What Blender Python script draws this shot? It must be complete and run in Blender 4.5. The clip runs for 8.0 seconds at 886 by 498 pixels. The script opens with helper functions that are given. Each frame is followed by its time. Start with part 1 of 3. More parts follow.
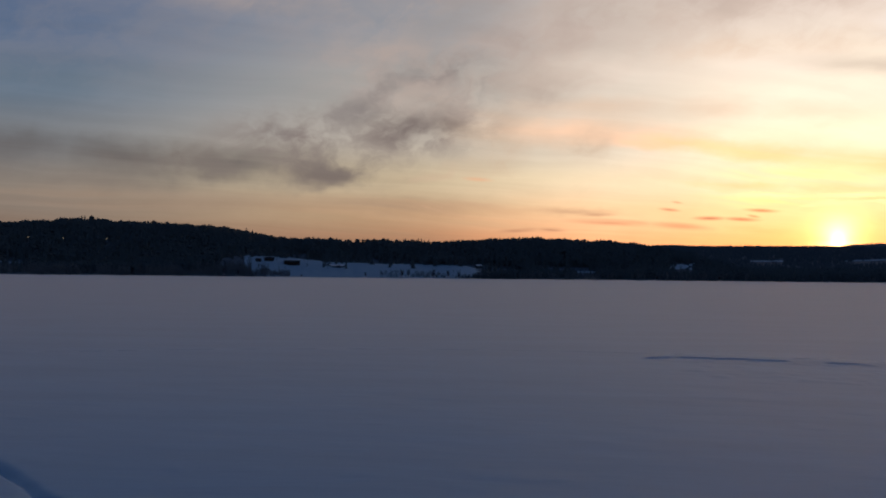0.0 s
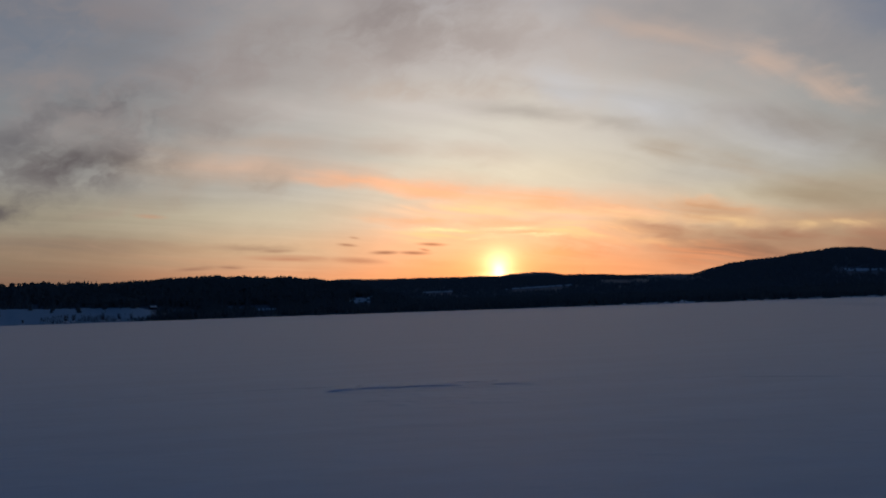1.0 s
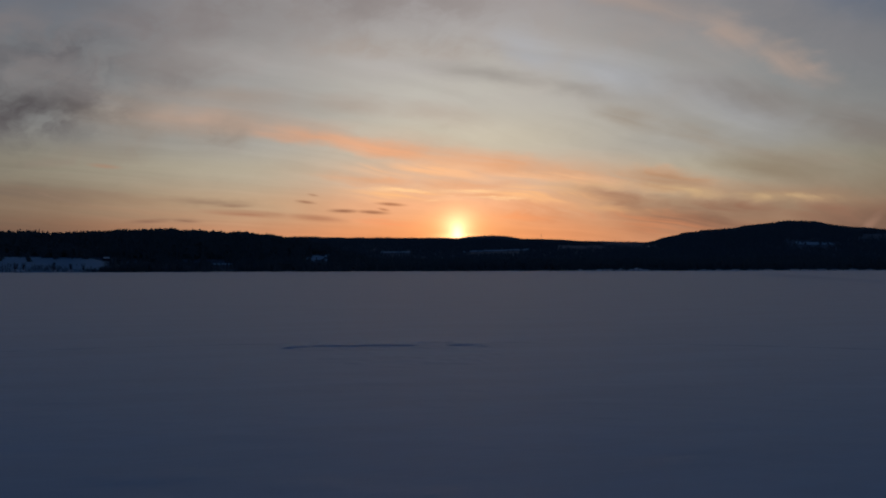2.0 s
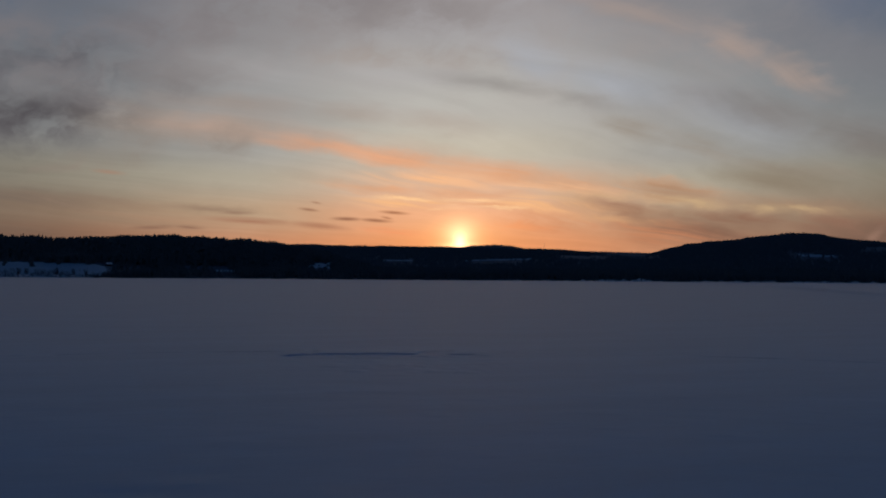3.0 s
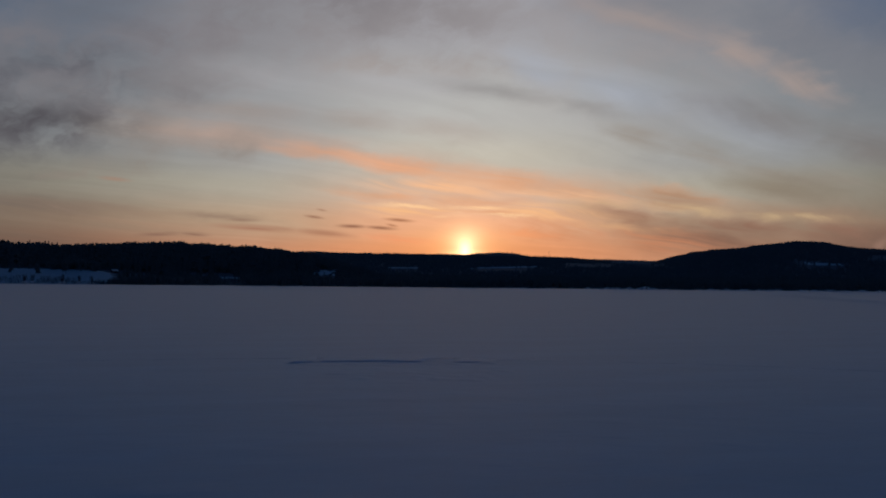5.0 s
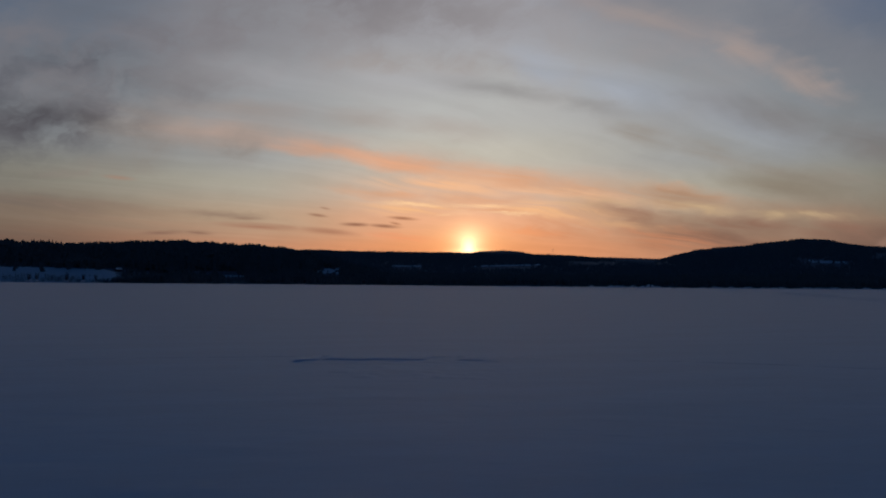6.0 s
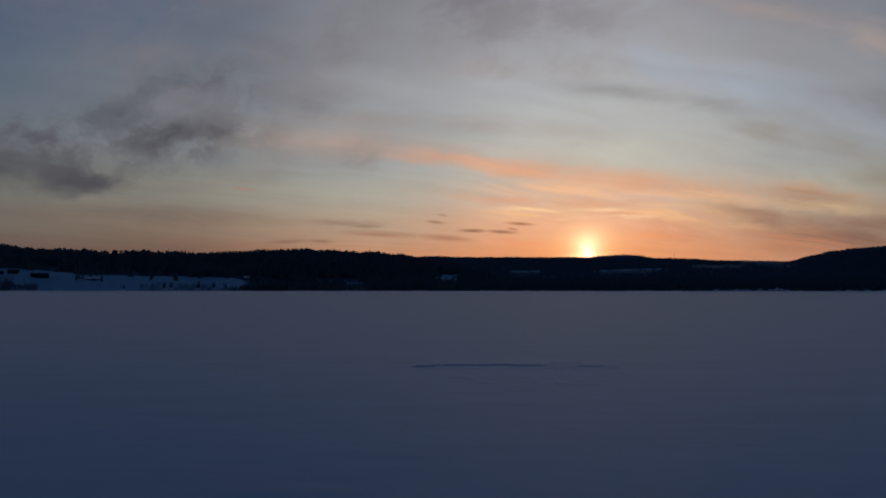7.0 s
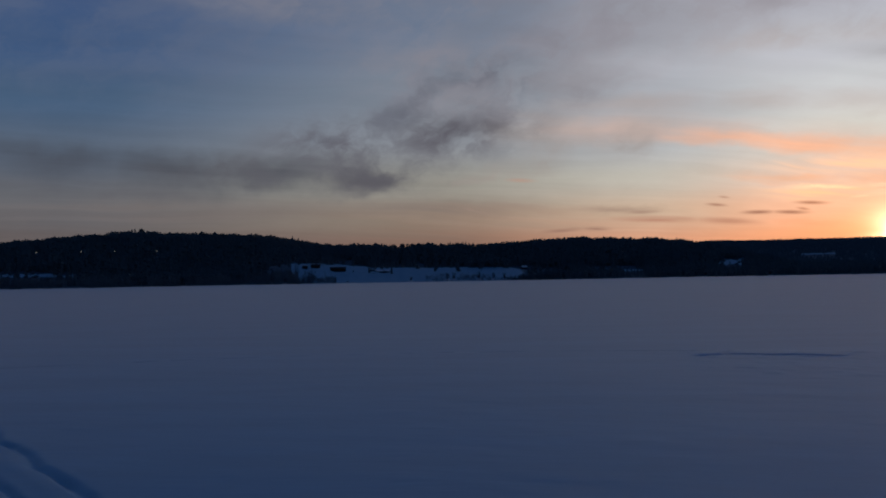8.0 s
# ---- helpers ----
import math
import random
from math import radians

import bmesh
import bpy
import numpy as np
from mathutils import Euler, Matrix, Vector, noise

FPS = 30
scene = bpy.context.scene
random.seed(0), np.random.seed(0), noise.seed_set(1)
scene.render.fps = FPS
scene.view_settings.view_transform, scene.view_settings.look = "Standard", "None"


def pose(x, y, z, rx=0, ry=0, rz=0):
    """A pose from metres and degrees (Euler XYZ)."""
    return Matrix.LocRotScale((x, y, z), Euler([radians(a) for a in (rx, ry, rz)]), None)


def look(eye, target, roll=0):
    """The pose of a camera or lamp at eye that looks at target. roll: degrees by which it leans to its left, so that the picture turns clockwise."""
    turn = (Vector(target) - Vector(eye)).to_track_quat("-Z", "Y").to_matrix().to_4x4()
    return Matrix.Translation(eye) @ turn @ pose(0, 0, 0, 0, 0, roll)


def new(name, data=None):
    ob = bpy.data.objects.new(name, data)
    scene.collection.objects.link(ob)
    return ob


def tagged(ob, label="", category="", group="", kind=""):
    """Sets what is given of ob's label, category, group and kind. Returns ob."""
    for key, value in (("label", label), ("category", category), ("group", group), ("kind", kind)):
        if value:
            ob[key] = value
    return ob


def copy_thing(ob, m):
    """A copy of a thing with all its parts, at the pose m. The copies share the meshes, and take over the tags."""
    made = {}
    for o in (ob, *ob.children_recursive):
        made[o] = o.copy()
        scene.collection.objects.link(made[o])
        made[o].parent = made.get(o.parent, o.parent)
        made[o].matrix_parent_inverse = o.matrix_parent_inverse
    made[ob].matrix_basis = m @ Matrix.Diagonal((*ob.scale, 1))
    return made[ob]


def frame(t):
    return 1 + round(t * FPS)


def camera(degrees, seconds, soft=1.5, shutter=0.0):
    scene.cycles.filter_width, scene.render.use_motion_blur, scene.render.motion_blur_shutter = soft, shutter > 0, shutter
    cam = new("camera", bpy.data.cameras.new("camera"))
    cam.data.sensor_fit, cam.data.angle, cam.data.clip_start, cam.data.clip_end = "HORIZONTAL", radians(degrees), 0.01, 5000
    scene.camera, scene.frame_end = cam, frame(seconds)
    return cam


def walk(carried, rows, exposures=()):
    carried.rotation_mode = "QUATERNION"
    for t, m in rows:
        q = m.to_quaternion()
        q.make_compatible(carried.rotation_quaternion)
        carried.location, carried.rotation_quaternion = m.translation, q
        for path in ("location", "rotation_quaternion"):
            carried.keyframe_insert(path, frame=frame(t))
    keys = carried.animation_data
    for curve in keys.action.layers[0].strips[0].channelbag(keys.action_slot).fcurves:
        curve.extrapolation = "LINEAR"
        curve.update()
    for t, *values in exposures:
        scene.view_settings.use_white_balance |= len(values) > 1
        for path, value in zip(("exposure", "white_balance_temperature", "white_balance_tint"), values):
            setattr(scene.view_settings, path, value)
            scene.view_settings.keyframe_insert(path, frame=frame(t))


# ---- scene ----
EYE = 1.65  # eye height over the lake's snow

# bearings in degrees, clockwise from straight ahead at the start; yaw turns the other way
PATH = [  # seconds, yaw, pitch, roll
    (0.0, -0.000, 1.758, -0.588),
    (0.2, -3.392, 0.513, -1.352),
    (0.3, -5.193, 0.016, -0.512),
    (0.5, -9.656, -0.411, 0.309),
    (0.7, -14.331, 1.012, -1.018),
    (0.8, -16.308, 2.222, 0.111),
    (1.0, -19.981, 3.834, 1.879),
    (1.2, -21.506, 3.374, 1.689),
    (1.3, -21.997, 3.069, 1.177),
    (1.5, -22.427, 2.001, 0.424),
    (1.7, -22.666, 1.266, 0.142),
    (2.8, -22.528, 1.722, -0.051),
    (3.0, -22.544, 1.878, -0.443),
    (3.5, -22.319, 1.919, -0.304),
    (4.0, -22.302, 2.133, -0.473),
    (4.5, -22.247, 2.136, -0.340),
    (4.7, -22.278, 2.338, -0.545),
    (5.8, -22.065, 2.317, -0.509),
    (6.0, -21.997, 2.232, -0.523),
    (6.5, -21.797, 2.268, -0.599),
    (6.6, -21.684, 2.332, -0.711),
    (6.7, -21.046, 2.369, -0.818),
    (6.8, -18.854, 2.330, -0.497),
    (7.0, -14.530, 2.557, -0.061),
    (7.2, -10.087, 2.089, 0.010),
    (7.3, -8.250, 1.944, 0.034),
    (7.5, -5.025, 2.086, 1.330),
    (7.8, 0.374, 1.757, 0.874),
    (8.0, 2.888, 1.951, 1.020),
]
cam = camera(52.21, 8.0, soft=1.9)
walk(cam, [(t, pose(0, 0, EYE, 90 + p, r, y)) for t, y, p, r in PATH],
     exposures=[(0.0, 1.06, 8600, 12), (0.25, 0.98, 8300, 12), (0.5, 0.75, 7800, 11), (1.0, 0.46, 7400, 8), (1.5, 0.14, 7200, 7), (2.2, 0.02, 7000, 7),
                (3.0, -0.03, 6800, 7), (4.5, -0.03, 6550, 7), (6.5, -0.05, 6350, 6), (7.2, -0.03, 6250, 6), (7.6, 0.10, 6200, 7), (8.0, 0.36, 6150, 8)])

SUN_BEARING, SUN_HEIGHT = 23.6, 2.55
LAMP_HEIGHT = 1.45  # the disc itself has gone behind the ridge; its glare still stands over it


def lin(r, g, b):
    """A colour seen on a screen, 0 to 255, as linear light."""
    return tuple((c / 255 / 12.92 if c < 10.3 else ((c / 255 + 0.055) / 1.055) ** 2.4) for c in (r, g, b)) + (1.0,)


# ---------------------------------------------------------------- sky and sun
class Nodes:
    """A small writer of node trees."""

    def __init__(self, tree):
        self.tree = tree
        tree.nodes.clear()

    def add(self, kind, **settings):
        n = self.tree.nodes.new(kind)
        for key, value in settings.items():
            setattr(n, key, value)
        return n

    def put(self, socket, value):
        if isinstance(value, bpy.types.NodeSocket):
            self.tree.links.new(value, socket)
        else:
            socket.default_value = value

    def math(self, op, a, b=0.0, c=0.0, clamp=False):
        n = self.add("ShaderNodeMath", operation=op, use_clamp=clamp)
        for s, v in zip(n.inputs, (a, b, c)):
            self.put(s, v)
        return n.outputs[0]

    def noise(self, vector, scale, detail=4.0, rough=0.55, distort=0.0):
        n = self.add("ShaderNodeTexNoise")
        self.put(n.inputs["Vector"], vector)
        for key, v in (("Scale", scale), ("Detail", detail), ("Roughness", rough), ("Distortion", distort)):
            n.inputs[key].default_value = v
        return n

    def mapping(self, vector, loc=(0, 0, 0), rot=0.0, scale=(1, 1, 1), kind="POINT"):
        n = self.add("ShaderNodeMapping", vector_type=kind)
        self.put(n.inputs["Vector"], vector)
        n.inputs["Location"].default_value = loc
        n.inputs["Rotation"].default_value = (0, 0, radians(rot))
        n.inputs["Scale"].default_value = scale
        return n.outputs[0]

    def span(self, value, a, b, c=0.0, d=1.0, smooth=True):
        n = self.add("ShaderNodeMapRange", interpolation_type="SMOOTHSTEP" if smooth else "LINEAR")
        for s, v in zip(n.inputs, (value, a, b, c, d)):
            self.put(s, v)
        return n.outputs[0]

    def mix(self, fac, a, b, blend="MIX"):
        n = self.add("ShaderNodeMix", data_type="RGBA", blend_type=blend)
        for i, v in ((0, fac), (6, a), (7, b)):
            self.put(n.inputs[i], v)
        return n.outputs[2]

    def ramp(self, fac, stops):
        n = self.add("ShaderNodeValToRGB")
        n.color_ramp.interpolation = "EASE"
        el = n.color_ramp.elements
        while len(el) < len(stops):
            el.new(0.5)
        for e, (p, c) in zip(el, stops):
            e.position, e.color = p, c
        self.put(n.inputs[0], fac)
        return n.outputs[0]


def build_sky():
    world = bpy.data.worlds.new("winter_evening_sky")
    scene.world = world
    world.use_nodes = True
    N = Nodes(world.node_tree)
    way = N.add("ShaderNodeTexCoord").outputs["Generated"]
    xyz = N.add("ShaderNodeSeparateXYZ")
    N.put(xyz.inputs[0], way)
    x, y, z = xyz.outputs
    bearing = N.math("MULTIPLY", N.math("ARCTAN2", x, y), 180 / math.pi)
    height = N.math("MULTIPLY", N.math("ARCSINE", z), 180 / math.pi)
    flat = N.add("ShaderNodeCombineXYZ")
    N.put(flat.inputs[0], bearing), N.put(flat.inputs[1], height)
    P = flat.outputs[0]

    # the air: brighter and warmer toward the sun, deep blue overhead and away from it
    off = N.math("ABSOLUTE", N.math("SUBTRACT", bearing, SUN_BEARING))
    off = N.math("MINIMUM", off, N.math("SUBTRACT", 360.0, off))
    up = N.math("POWER", N.math("DIVIDE", N.math("MAXIMUM", height, 0.0), 90.0, clamp=True), 0.5)

    def column(*rows):
        return N.ramp(up, [(math.sqrt(h / 90), lin(*c)) for h, c in rows])

    near = column((0, (204, 124, 88)), (2.2, (220, 143, 104)), (4, (226, 170, 140)), (5.8, (213, 182, 164)), (8, (198, 194, 184)),
                  (11, (188, 189, 189)), (17, (168, 167, 175)), (26, (68, 88, 119)), (45, (20, 44, 76)), (90, (14, 38, 69)))
    half = column((0, (180, 125, 104)), (2.2, (192, 140, 114)), (4, (184, 162, 141)), (6, (175, 170, 159)), (8, (164, 165, 166)),
                  (11, (156, 158, 163)), (16, (146, 146, 153)), (26, (62, 84, 115)), (45, (19, 43, 76)), (90, (14, 38, 69)))
    side = column((0, (98, 80, 76)), (2.2, (112, 90, 82)), (4, (130, 116, 104)), (6, (138, 134, 125)), (9, (129, 132, 138)),
                  (12, (114, 121, 131)), (16, (98, 109, 128)), (26, (50, 74, 105)), (45, (18, 42, 74)), (90, (14, 38, 69)))
    wide = column((0, (74, 68, 72)), (2.5, (88, 81, 82)), (5, (92, 92, 97)), (8, (78, 88, 104)), (11, (62, 83, 109)),
                  (14, (54, 76, 110)), (17, (58, 76, 110)), (30, (34, 57, 90)), (55, (17, 41, 72)), (90, (14, 38, 69)))
    far = column((0, (46, 54, 76)), (8, (48, 58, 82)), (20, (28, 47, 77)), (50, (16, 40, 71)), (90, (14, 38, 69)))
    air = N.mix(N.span(off, 2.0, 14.0), near, half)
    air = N.mix(N.span(off, 12.0, 27.0), air, side)
    air = N.mix(N.span(off, 25.0, 50.0), air, wide)
    air = N.mix(N.span(off, 55.0, 130.0), air, far)

    # high thin cloud lies in a flat sheet: its threads run toward one far point, right of the sun
    lift = N.math("DIVIDE", 1.0, N.math("ADD", N.math("MAXIMUM", z, 0.0), 0.07))
    sheet = N.add("ShaderNodeCombineXYZ")
    N.put(sheet.inputs[0], N.math("MULTIPLY", x, lift)), N.put(sheet.inputs[1], N.math("MULTIPLY", y, lift))

    def bent(path, scale, amount, detail=3.0):
        wave = N.noise(N.mapping(path, scale=(*scale, 1)), 1.0, detail)
        w = N.add("ShaderNodeVectorMath", operation="MULTIPLY_ADD")
        N.put(w.inputs[0], wave.outputs["Color"])
        w.inputs[1].default_value = (*amount, 0.0)
        o = N.add("ShaderNodeVectorMath", operation="ADD")
        N.put(o.inputs[0], path)
        o.inputs[1].default_value = (-amount[0] / 2, -amount[1] / 2, 0.0)
        N.put(w.inputs[2], o.outputs[0])
        return w.outputs[0]

    S = bent(sheet.outputs[0], (0.45, 0.45), (1.5, 1.5))
    Q = bent(bent(P, (0.10, 0.24), (4.0, 1.3)), (0.5, 1.3), (2.2, 0.75), 5.0)
    D = bent(P, (0.30, 0.45), (3.2, 2.2))

    def threads(loc, along, across, detail, lo, hi, axis=24.0):
        return N.span(N.noise(N.mapping(S, loc, axis, (along, across, 1), "TEXTURE"), 1.0, detail, 0.56).outputs[0], lo, hi)

    broad = threads((3, 8, 0), 4.5, 1.1, 5.0, 0.34, 0.66)
    cirrus = threads((0, 0, 0), 2.6, 0.42, 5.0, 0.34, 0.66)
    fine = threads((7, 3, 0), 1.3, 0.17, 4.0, 0.34, 0.68, 28.0)
    puff = N.span(N.noise(N.mapping(D, (2, 1, 0), 18, (5.5, 3.0, 1), "TEXTURE"), 1.0, 7.0, 0.62).outputs[0], 0.34, 0.66)
    lump = N.span(N.noise(N.mapping(D, (1, 4, 0), 10, (3.4, 2.2, 1), "TEXTURE"), 1.0, 7.0, 0.58).outputs[0], 0.36, 0.64)

    def along(path, a, b, half, more):
        """1 on the line from a to b, falling softly to 0 at half its width beside it."""
        dx, dy = b[0] - a[0], b[1] - a[1]
        m = N.mapping(path, ((a[0] + b[0]) / 2, (a[1] + b[1]) / 2, 0), math.degrees(math.atan2(dy, dx)), (math.hypot(dx, dy) / 2 * more + half, half, 1), "TEXTURE")
        g = N.add("ShaderNodeTexGradient", gradient_type="SPHERICAL")
        N.put(g.inputs[0], m)
        return N.span(g.outputs[1], 0.0, 1.0)

    def band(sky, points, half, colour, strength, grain=None, depth=0.6, path=None):
        """Lays a soft band of cloud through bearings and heights over the sky; depth: how far its grain breaks it up."""
        fac = None
        for a, b in zip(points[:-1], points[1:]):
            f = along(path or Q, a, b, half, 1.0 if len(points) == 2 else 1.4)
            fac = f if fac is None else N.math("MAXIMUM", fac, f)
        if grain is not None:
            fac = N.math("MULTIPLY", fac, N.math("MULTIPLY_ADD", grain, depth * 1.4, 1.0 - depth))
        return N.mix(N.math("MULTIPLY", fac, strength, clamp=True), sky, lin(*colour))

    # thin veil, pinkish low down and grey higher up
    sky = N.mix(N.math("MULTIPLY", broad, N.span(height, 7.0, 1.5, 0.0, 0.35)), air, N.mix(N.span(off, 6.0, 40.0), lin(206, 142, 112), lin(98, 82, 80)))
    veil_tone = N.mix(N.span(off, 8.0, 42.0), lin(158, 150, 152), lin(86, 92, 110))
    sky = N.mix(N.math("MULTIPLY", N.math("MULTIPLY", puff, N.span(height, 8.0, 14.0, 0.0, 0.42)), N.span(height, 18.0, 30.0, 1.0, 0.0)), sky, veil_tone)
    # broad grey veil overhead, between the blue and the glow
    sky = band(sky, [(-20, 18.6), (-8, 17.2), (6, 18.0)], 2.6, (116, 114, 124), 0.75, puff)
    sky = band(sky, [(-6, 12.6), (1, 13.4), (6, 14.8), (13, 17.0), (22, 19.0)], 3.6, (122, 118, 125), 0.75, puff, 0.7, D)
    sky = band(sky, [(8, 13.6), (16, 16.0), (26, 17.2)], 3.6, (142, 137, 142), 0.65, puff, 0.6, D)
    sky = band(sky, [(-2, 15.4), (4, 16.4)], 2.4, (96, 104, 118), 0.6, puff, 0.6, D)
    sky = band(sky, [(7, 12.8), (16, 12.6), (24, 12.4)], 1.8, (176, 176, 182), 0.6, broad)
    sky = band(sky, [(15, 13.8), (22, 13.9), (27, 13.4)], 1.2, (162, 152, 150), 0.55, puff)
    sky = band(sky, [(26, 14.4), (30, 13.0), (37, 11.3), (43, 8.9)], 2.0, (168, 175, 190), 0.7, broad, 0.5)
    sky = band(sky, [(21.5, 12.8), (29.3, 11.6), (33.8, 10.6)], 0.95, (148, 147, 150), 0.6, cirrus, 0.7)
    # veil away to the other side of the sun, with pink threads
    sky = band(sky, [(30, 18.6), (40, 16.2), (50, 12.6)], 3.2, (120, 122, 133), 0.75, broad)
    sky = band(sky, [(44, 18.4), (52, 15.2)], 3.6, (92, 106, 132), 0.85, broad)
    sky = band(sky, [(31, 17.6), (38.6, 15.2), (42, 13.2), (46, 11.2)], 1.25, (178, 157, 150), 0.62, cirrus, 0.8)
    sky = band(sky, [(37, 11.4), (44.4, 9.4), (51, 7.4)], 1.6, (124, 118, 118), 0.72, broad, 0.7)
    sky = band(sky, [(33, 9.6), (36.5, 8.7), (41, 7.5), (47, 6.0)], 1.0, (146, 136, 128), 0.62, cirrus, 0.8)
    sky = band(sky, [(40, 6.4), (46, 5.6), (54, 4.2)], 1.5, (132, 120, 107), 0.6, broad)
    # sunlit bands that fan out over the sun
    sky = band(sky, [(1, 9.5), (7, 9.7), (14, 9.4)], 1.8, (160, 145, 138), 0.75, broad, 0.6)
    sky = band(sky, [(5, 10.8), (14.2, 10.85), (19.2, 10.3), (25, 9.4)], 0.95, (164, 148, 142), 0.75, broad, 0.6)
    sky = band(sky, [(4, 9.2), (12.2, 8.9), (17.5, 8.4), (24, 7.4)], 1.4, (192, 160, 146), 0.7, broad, 0.4)
    sky = band(sky, [(10.5, 8.75), (17.5, 8.1), (22, 7.4)], 0.75, (212, 160, 134), 0.75, cirrus, 0.3)
    sky = band(sky, [(15.5, 8.2), (22, 7.5), (30, 6.3)], 0.85, (236, 172, 138), 0.8, cirrus, 0.5)
    sky = band(sky, [(20, 7.4), (28, 6.4), (36, 5.5)], 1.5, (228, 168, 132), 0.62, cirrus, 0.7)
    sky = band(sky, [(25.5, 6.8), (33.5, 5.9), (39.5, 4.9)], 1.05, (206, 154, 122), 0.8, cirrus, 0.7)
    sky = band(sky, [(34, 5.75), (39, 4.95), (48, 3.8)], 0.8, (158, 130, 112), 0.75, cirrus, 0.6)
    sky = band(sky, [(15.2, 5.95), (21.4, 5.5), (27, 5.2)], 0.55, (224, 160, 122), 0.85, cirrus, 0.5)
    sky = band(sky, [(18, 6.5), (26, 5.9), (33, 5.2)], 0.8, (246, 188, 146), 0.7, fine, 0.8)
    sky = band(sky, [(16.5, 4.9), (24, 4.8), (33, 4.4)], 0.7, (242, 186, 138), 0.7, fine, 0.7)
    sky = band(sky, [(28.5, 5.3), (35.2, 4.95), (40.2, 4.4), (46, 4.0)], 0.5, (204, 174, 138), 0.6, fine, 0.6)
    sky = band(sky, [(30.5, 4.75), (36.9, 3.9), (43.4, 3.4), (52, 3.0)], 1.0, (146, 108, 94), 0.8, cirrus, 0.6)
    sky = band(sky, [(34, 3.3), (44, 2.7), (58, 2.2)], 1.6, (116, 91, 86), 0.85, broad, 0.4)
    sky = band(sky, [(26, 3.6), (33, 3.2), (39, 2.6)], 1.1, (196, 130, 102), 0.7, fine, 0.6)
    sky = band(sky, [(29, 4.0), (37, 3.4)], 0.4, (214, 166, 128), 0.6, fine, 0.6)
    # bright and dusky threads close over the sun
    sky = band(sky, [(17.8, 5.25), (22.6, 4.95), (26, 4.9)], 0.2, (255, 212, 166), 0.6, fine, 0.8)
    sky = band(sky, [(21.4, 4.35), (24.0, 4.5), (28, 4.3)], 0.2, (255, 218, 172), 0.6, fine, 0.8)
    sky = band(sky, [(23.0, 4.75), (27.4, 4.5)], 0.18, (214, 150, 116), 0.6, fine, 0.5)
    sky = band(sky, [(24.5, 3.55), (30.5, 3.3)], 0.4, (226, 146, 108), 0.6, fine, 0.5)
    sky = band(sky, [(16.5, 3.1), (22.4, 2.7)], 0.45, (222, 136, 104), 0.6, fine, 0.5)
    # grey bank on the side away from the sun: long low layers, ragged lumps where they rise toward the glow
    sky = band(sky, [(-42, 7.2), (-29, 7.4), (-22.9, 7.1), (-16.3, 6.8), (-10, 7.0)], 1.8, (62, 64, 74), 0.95, broad, 0.4, D)
    sky = band(sky, [(-32, 6.0), (-25.4, 5.9), (-18, 5.3)], 1.1, (84, 82, 88), 0.6, broad, 0.5, D)
    sky = band(sky, [(-20, 6.9), (-12, 7.0), (-3.5, 6.7)], 2.1, (80, 79, 86), 0.85, lump, 0.65, D)
    sky = band(sky, [(-13, 8.2), (-6, 8.8), (2, 9.6)], 2.9, (90, 88, 96), 0.85, lump, 0.9, P)
    sky = band(sky, [(-7, 9.8), (-4.8, 11.0), (-3.4, 12.4), (2, 13.2)], 1.5, (92, 93, 103), 0.75, lump, 0.75, D)
    sky = band(sky, [(-1, 11.2), (4, 12.2)], 1.8, (104, 103, 112), 0.6, lump, 0.9, D)
    sky = band(sky, [(-3.2, 9.2), (-0.9, 9.8), (0.8, 9.3)], 1.5, (76, 74, 83), 0.8, puff, 0.4, D)
    sky = band(sky, [(-9.4, 6.3), (-5.4, 6.6)], 1.2, (78, 76, 84), 0.7, puff, 0.5, D)
    sky = band(sky, [(-11.8, 9.1), (-9.2, 8.9)], 1.0, (86, 86, 95), 0.7, lump, 0.6, D)
    sky = band(sky, [(-3, 11.0), (3, 11.2), (8, 12.0)], 2.0, (126, 122, 127), 0.6, puff, 0.8, D)
    sky = band(sky, [(1.0, 8.8), (6, 8.2), (10, 8.5)], 1.6, (140, 132, 129), 0.7, puff, 0.7, D)
    sky = band(sky, [(-2.5, 6.3), (1, 6.9), (4.8, 7.3)], 0.9, (140, 128, 122), 0.6, puff, 0.8, D)
    sky = band(sky, [(1.0, 6.25), (3.3, 6.1)], 0.2, (166, 130, 114), 0.8, fine, 0.3, P)
    # low bands and small dark lens clouds over the ridge
    sky = band(sky, [(-32, 4.3), (-9.4, 4.5), (4, 4.3)], 0.9, (104, 94, 92), 0.45, cirrus, 0.6)
    sky = band(sky, [(-4, 4.5), (5, 4.2), (11.5, 3.95)], 0.45, (142, 120, 108), 0.6, fine, 0.6)
    sky = band(sky, [(8.2, 3.95), (11.0, 3.98)], 0.17, (140, 114, 102), 0.65, fine, 0.3, P)
    sky = band(sky, [(8, 3.6), (13, 3.4), (16.4, 3.1)], 0.32, (156, 110, 95), 0.9, fine, 0.4, P)
    sky = band(sky, [(3.6, 2.9), (6.0, 3.05), (7.6, 3.0)], 0.2, (126, 95, 88), 0.75, fine, 0.5, P)
    sky = band(sky, [(13.3, 4.34), (14.8, 4.17)], 0.15, (138, 100, 88), 0.9, fine, 0.3, P)
    sky = band(sky, [(14.1, 4.77), (14.9, 4.64)], 0.11, (150, 112, 98), 0.65, None, 0.5, P)
    sky = band(sky, [(15.6, 3.73), (17.3, 3.70), (19.2, 3.58)], 0.19, (122, 86, 80), 0.95, None, 0.3, P)
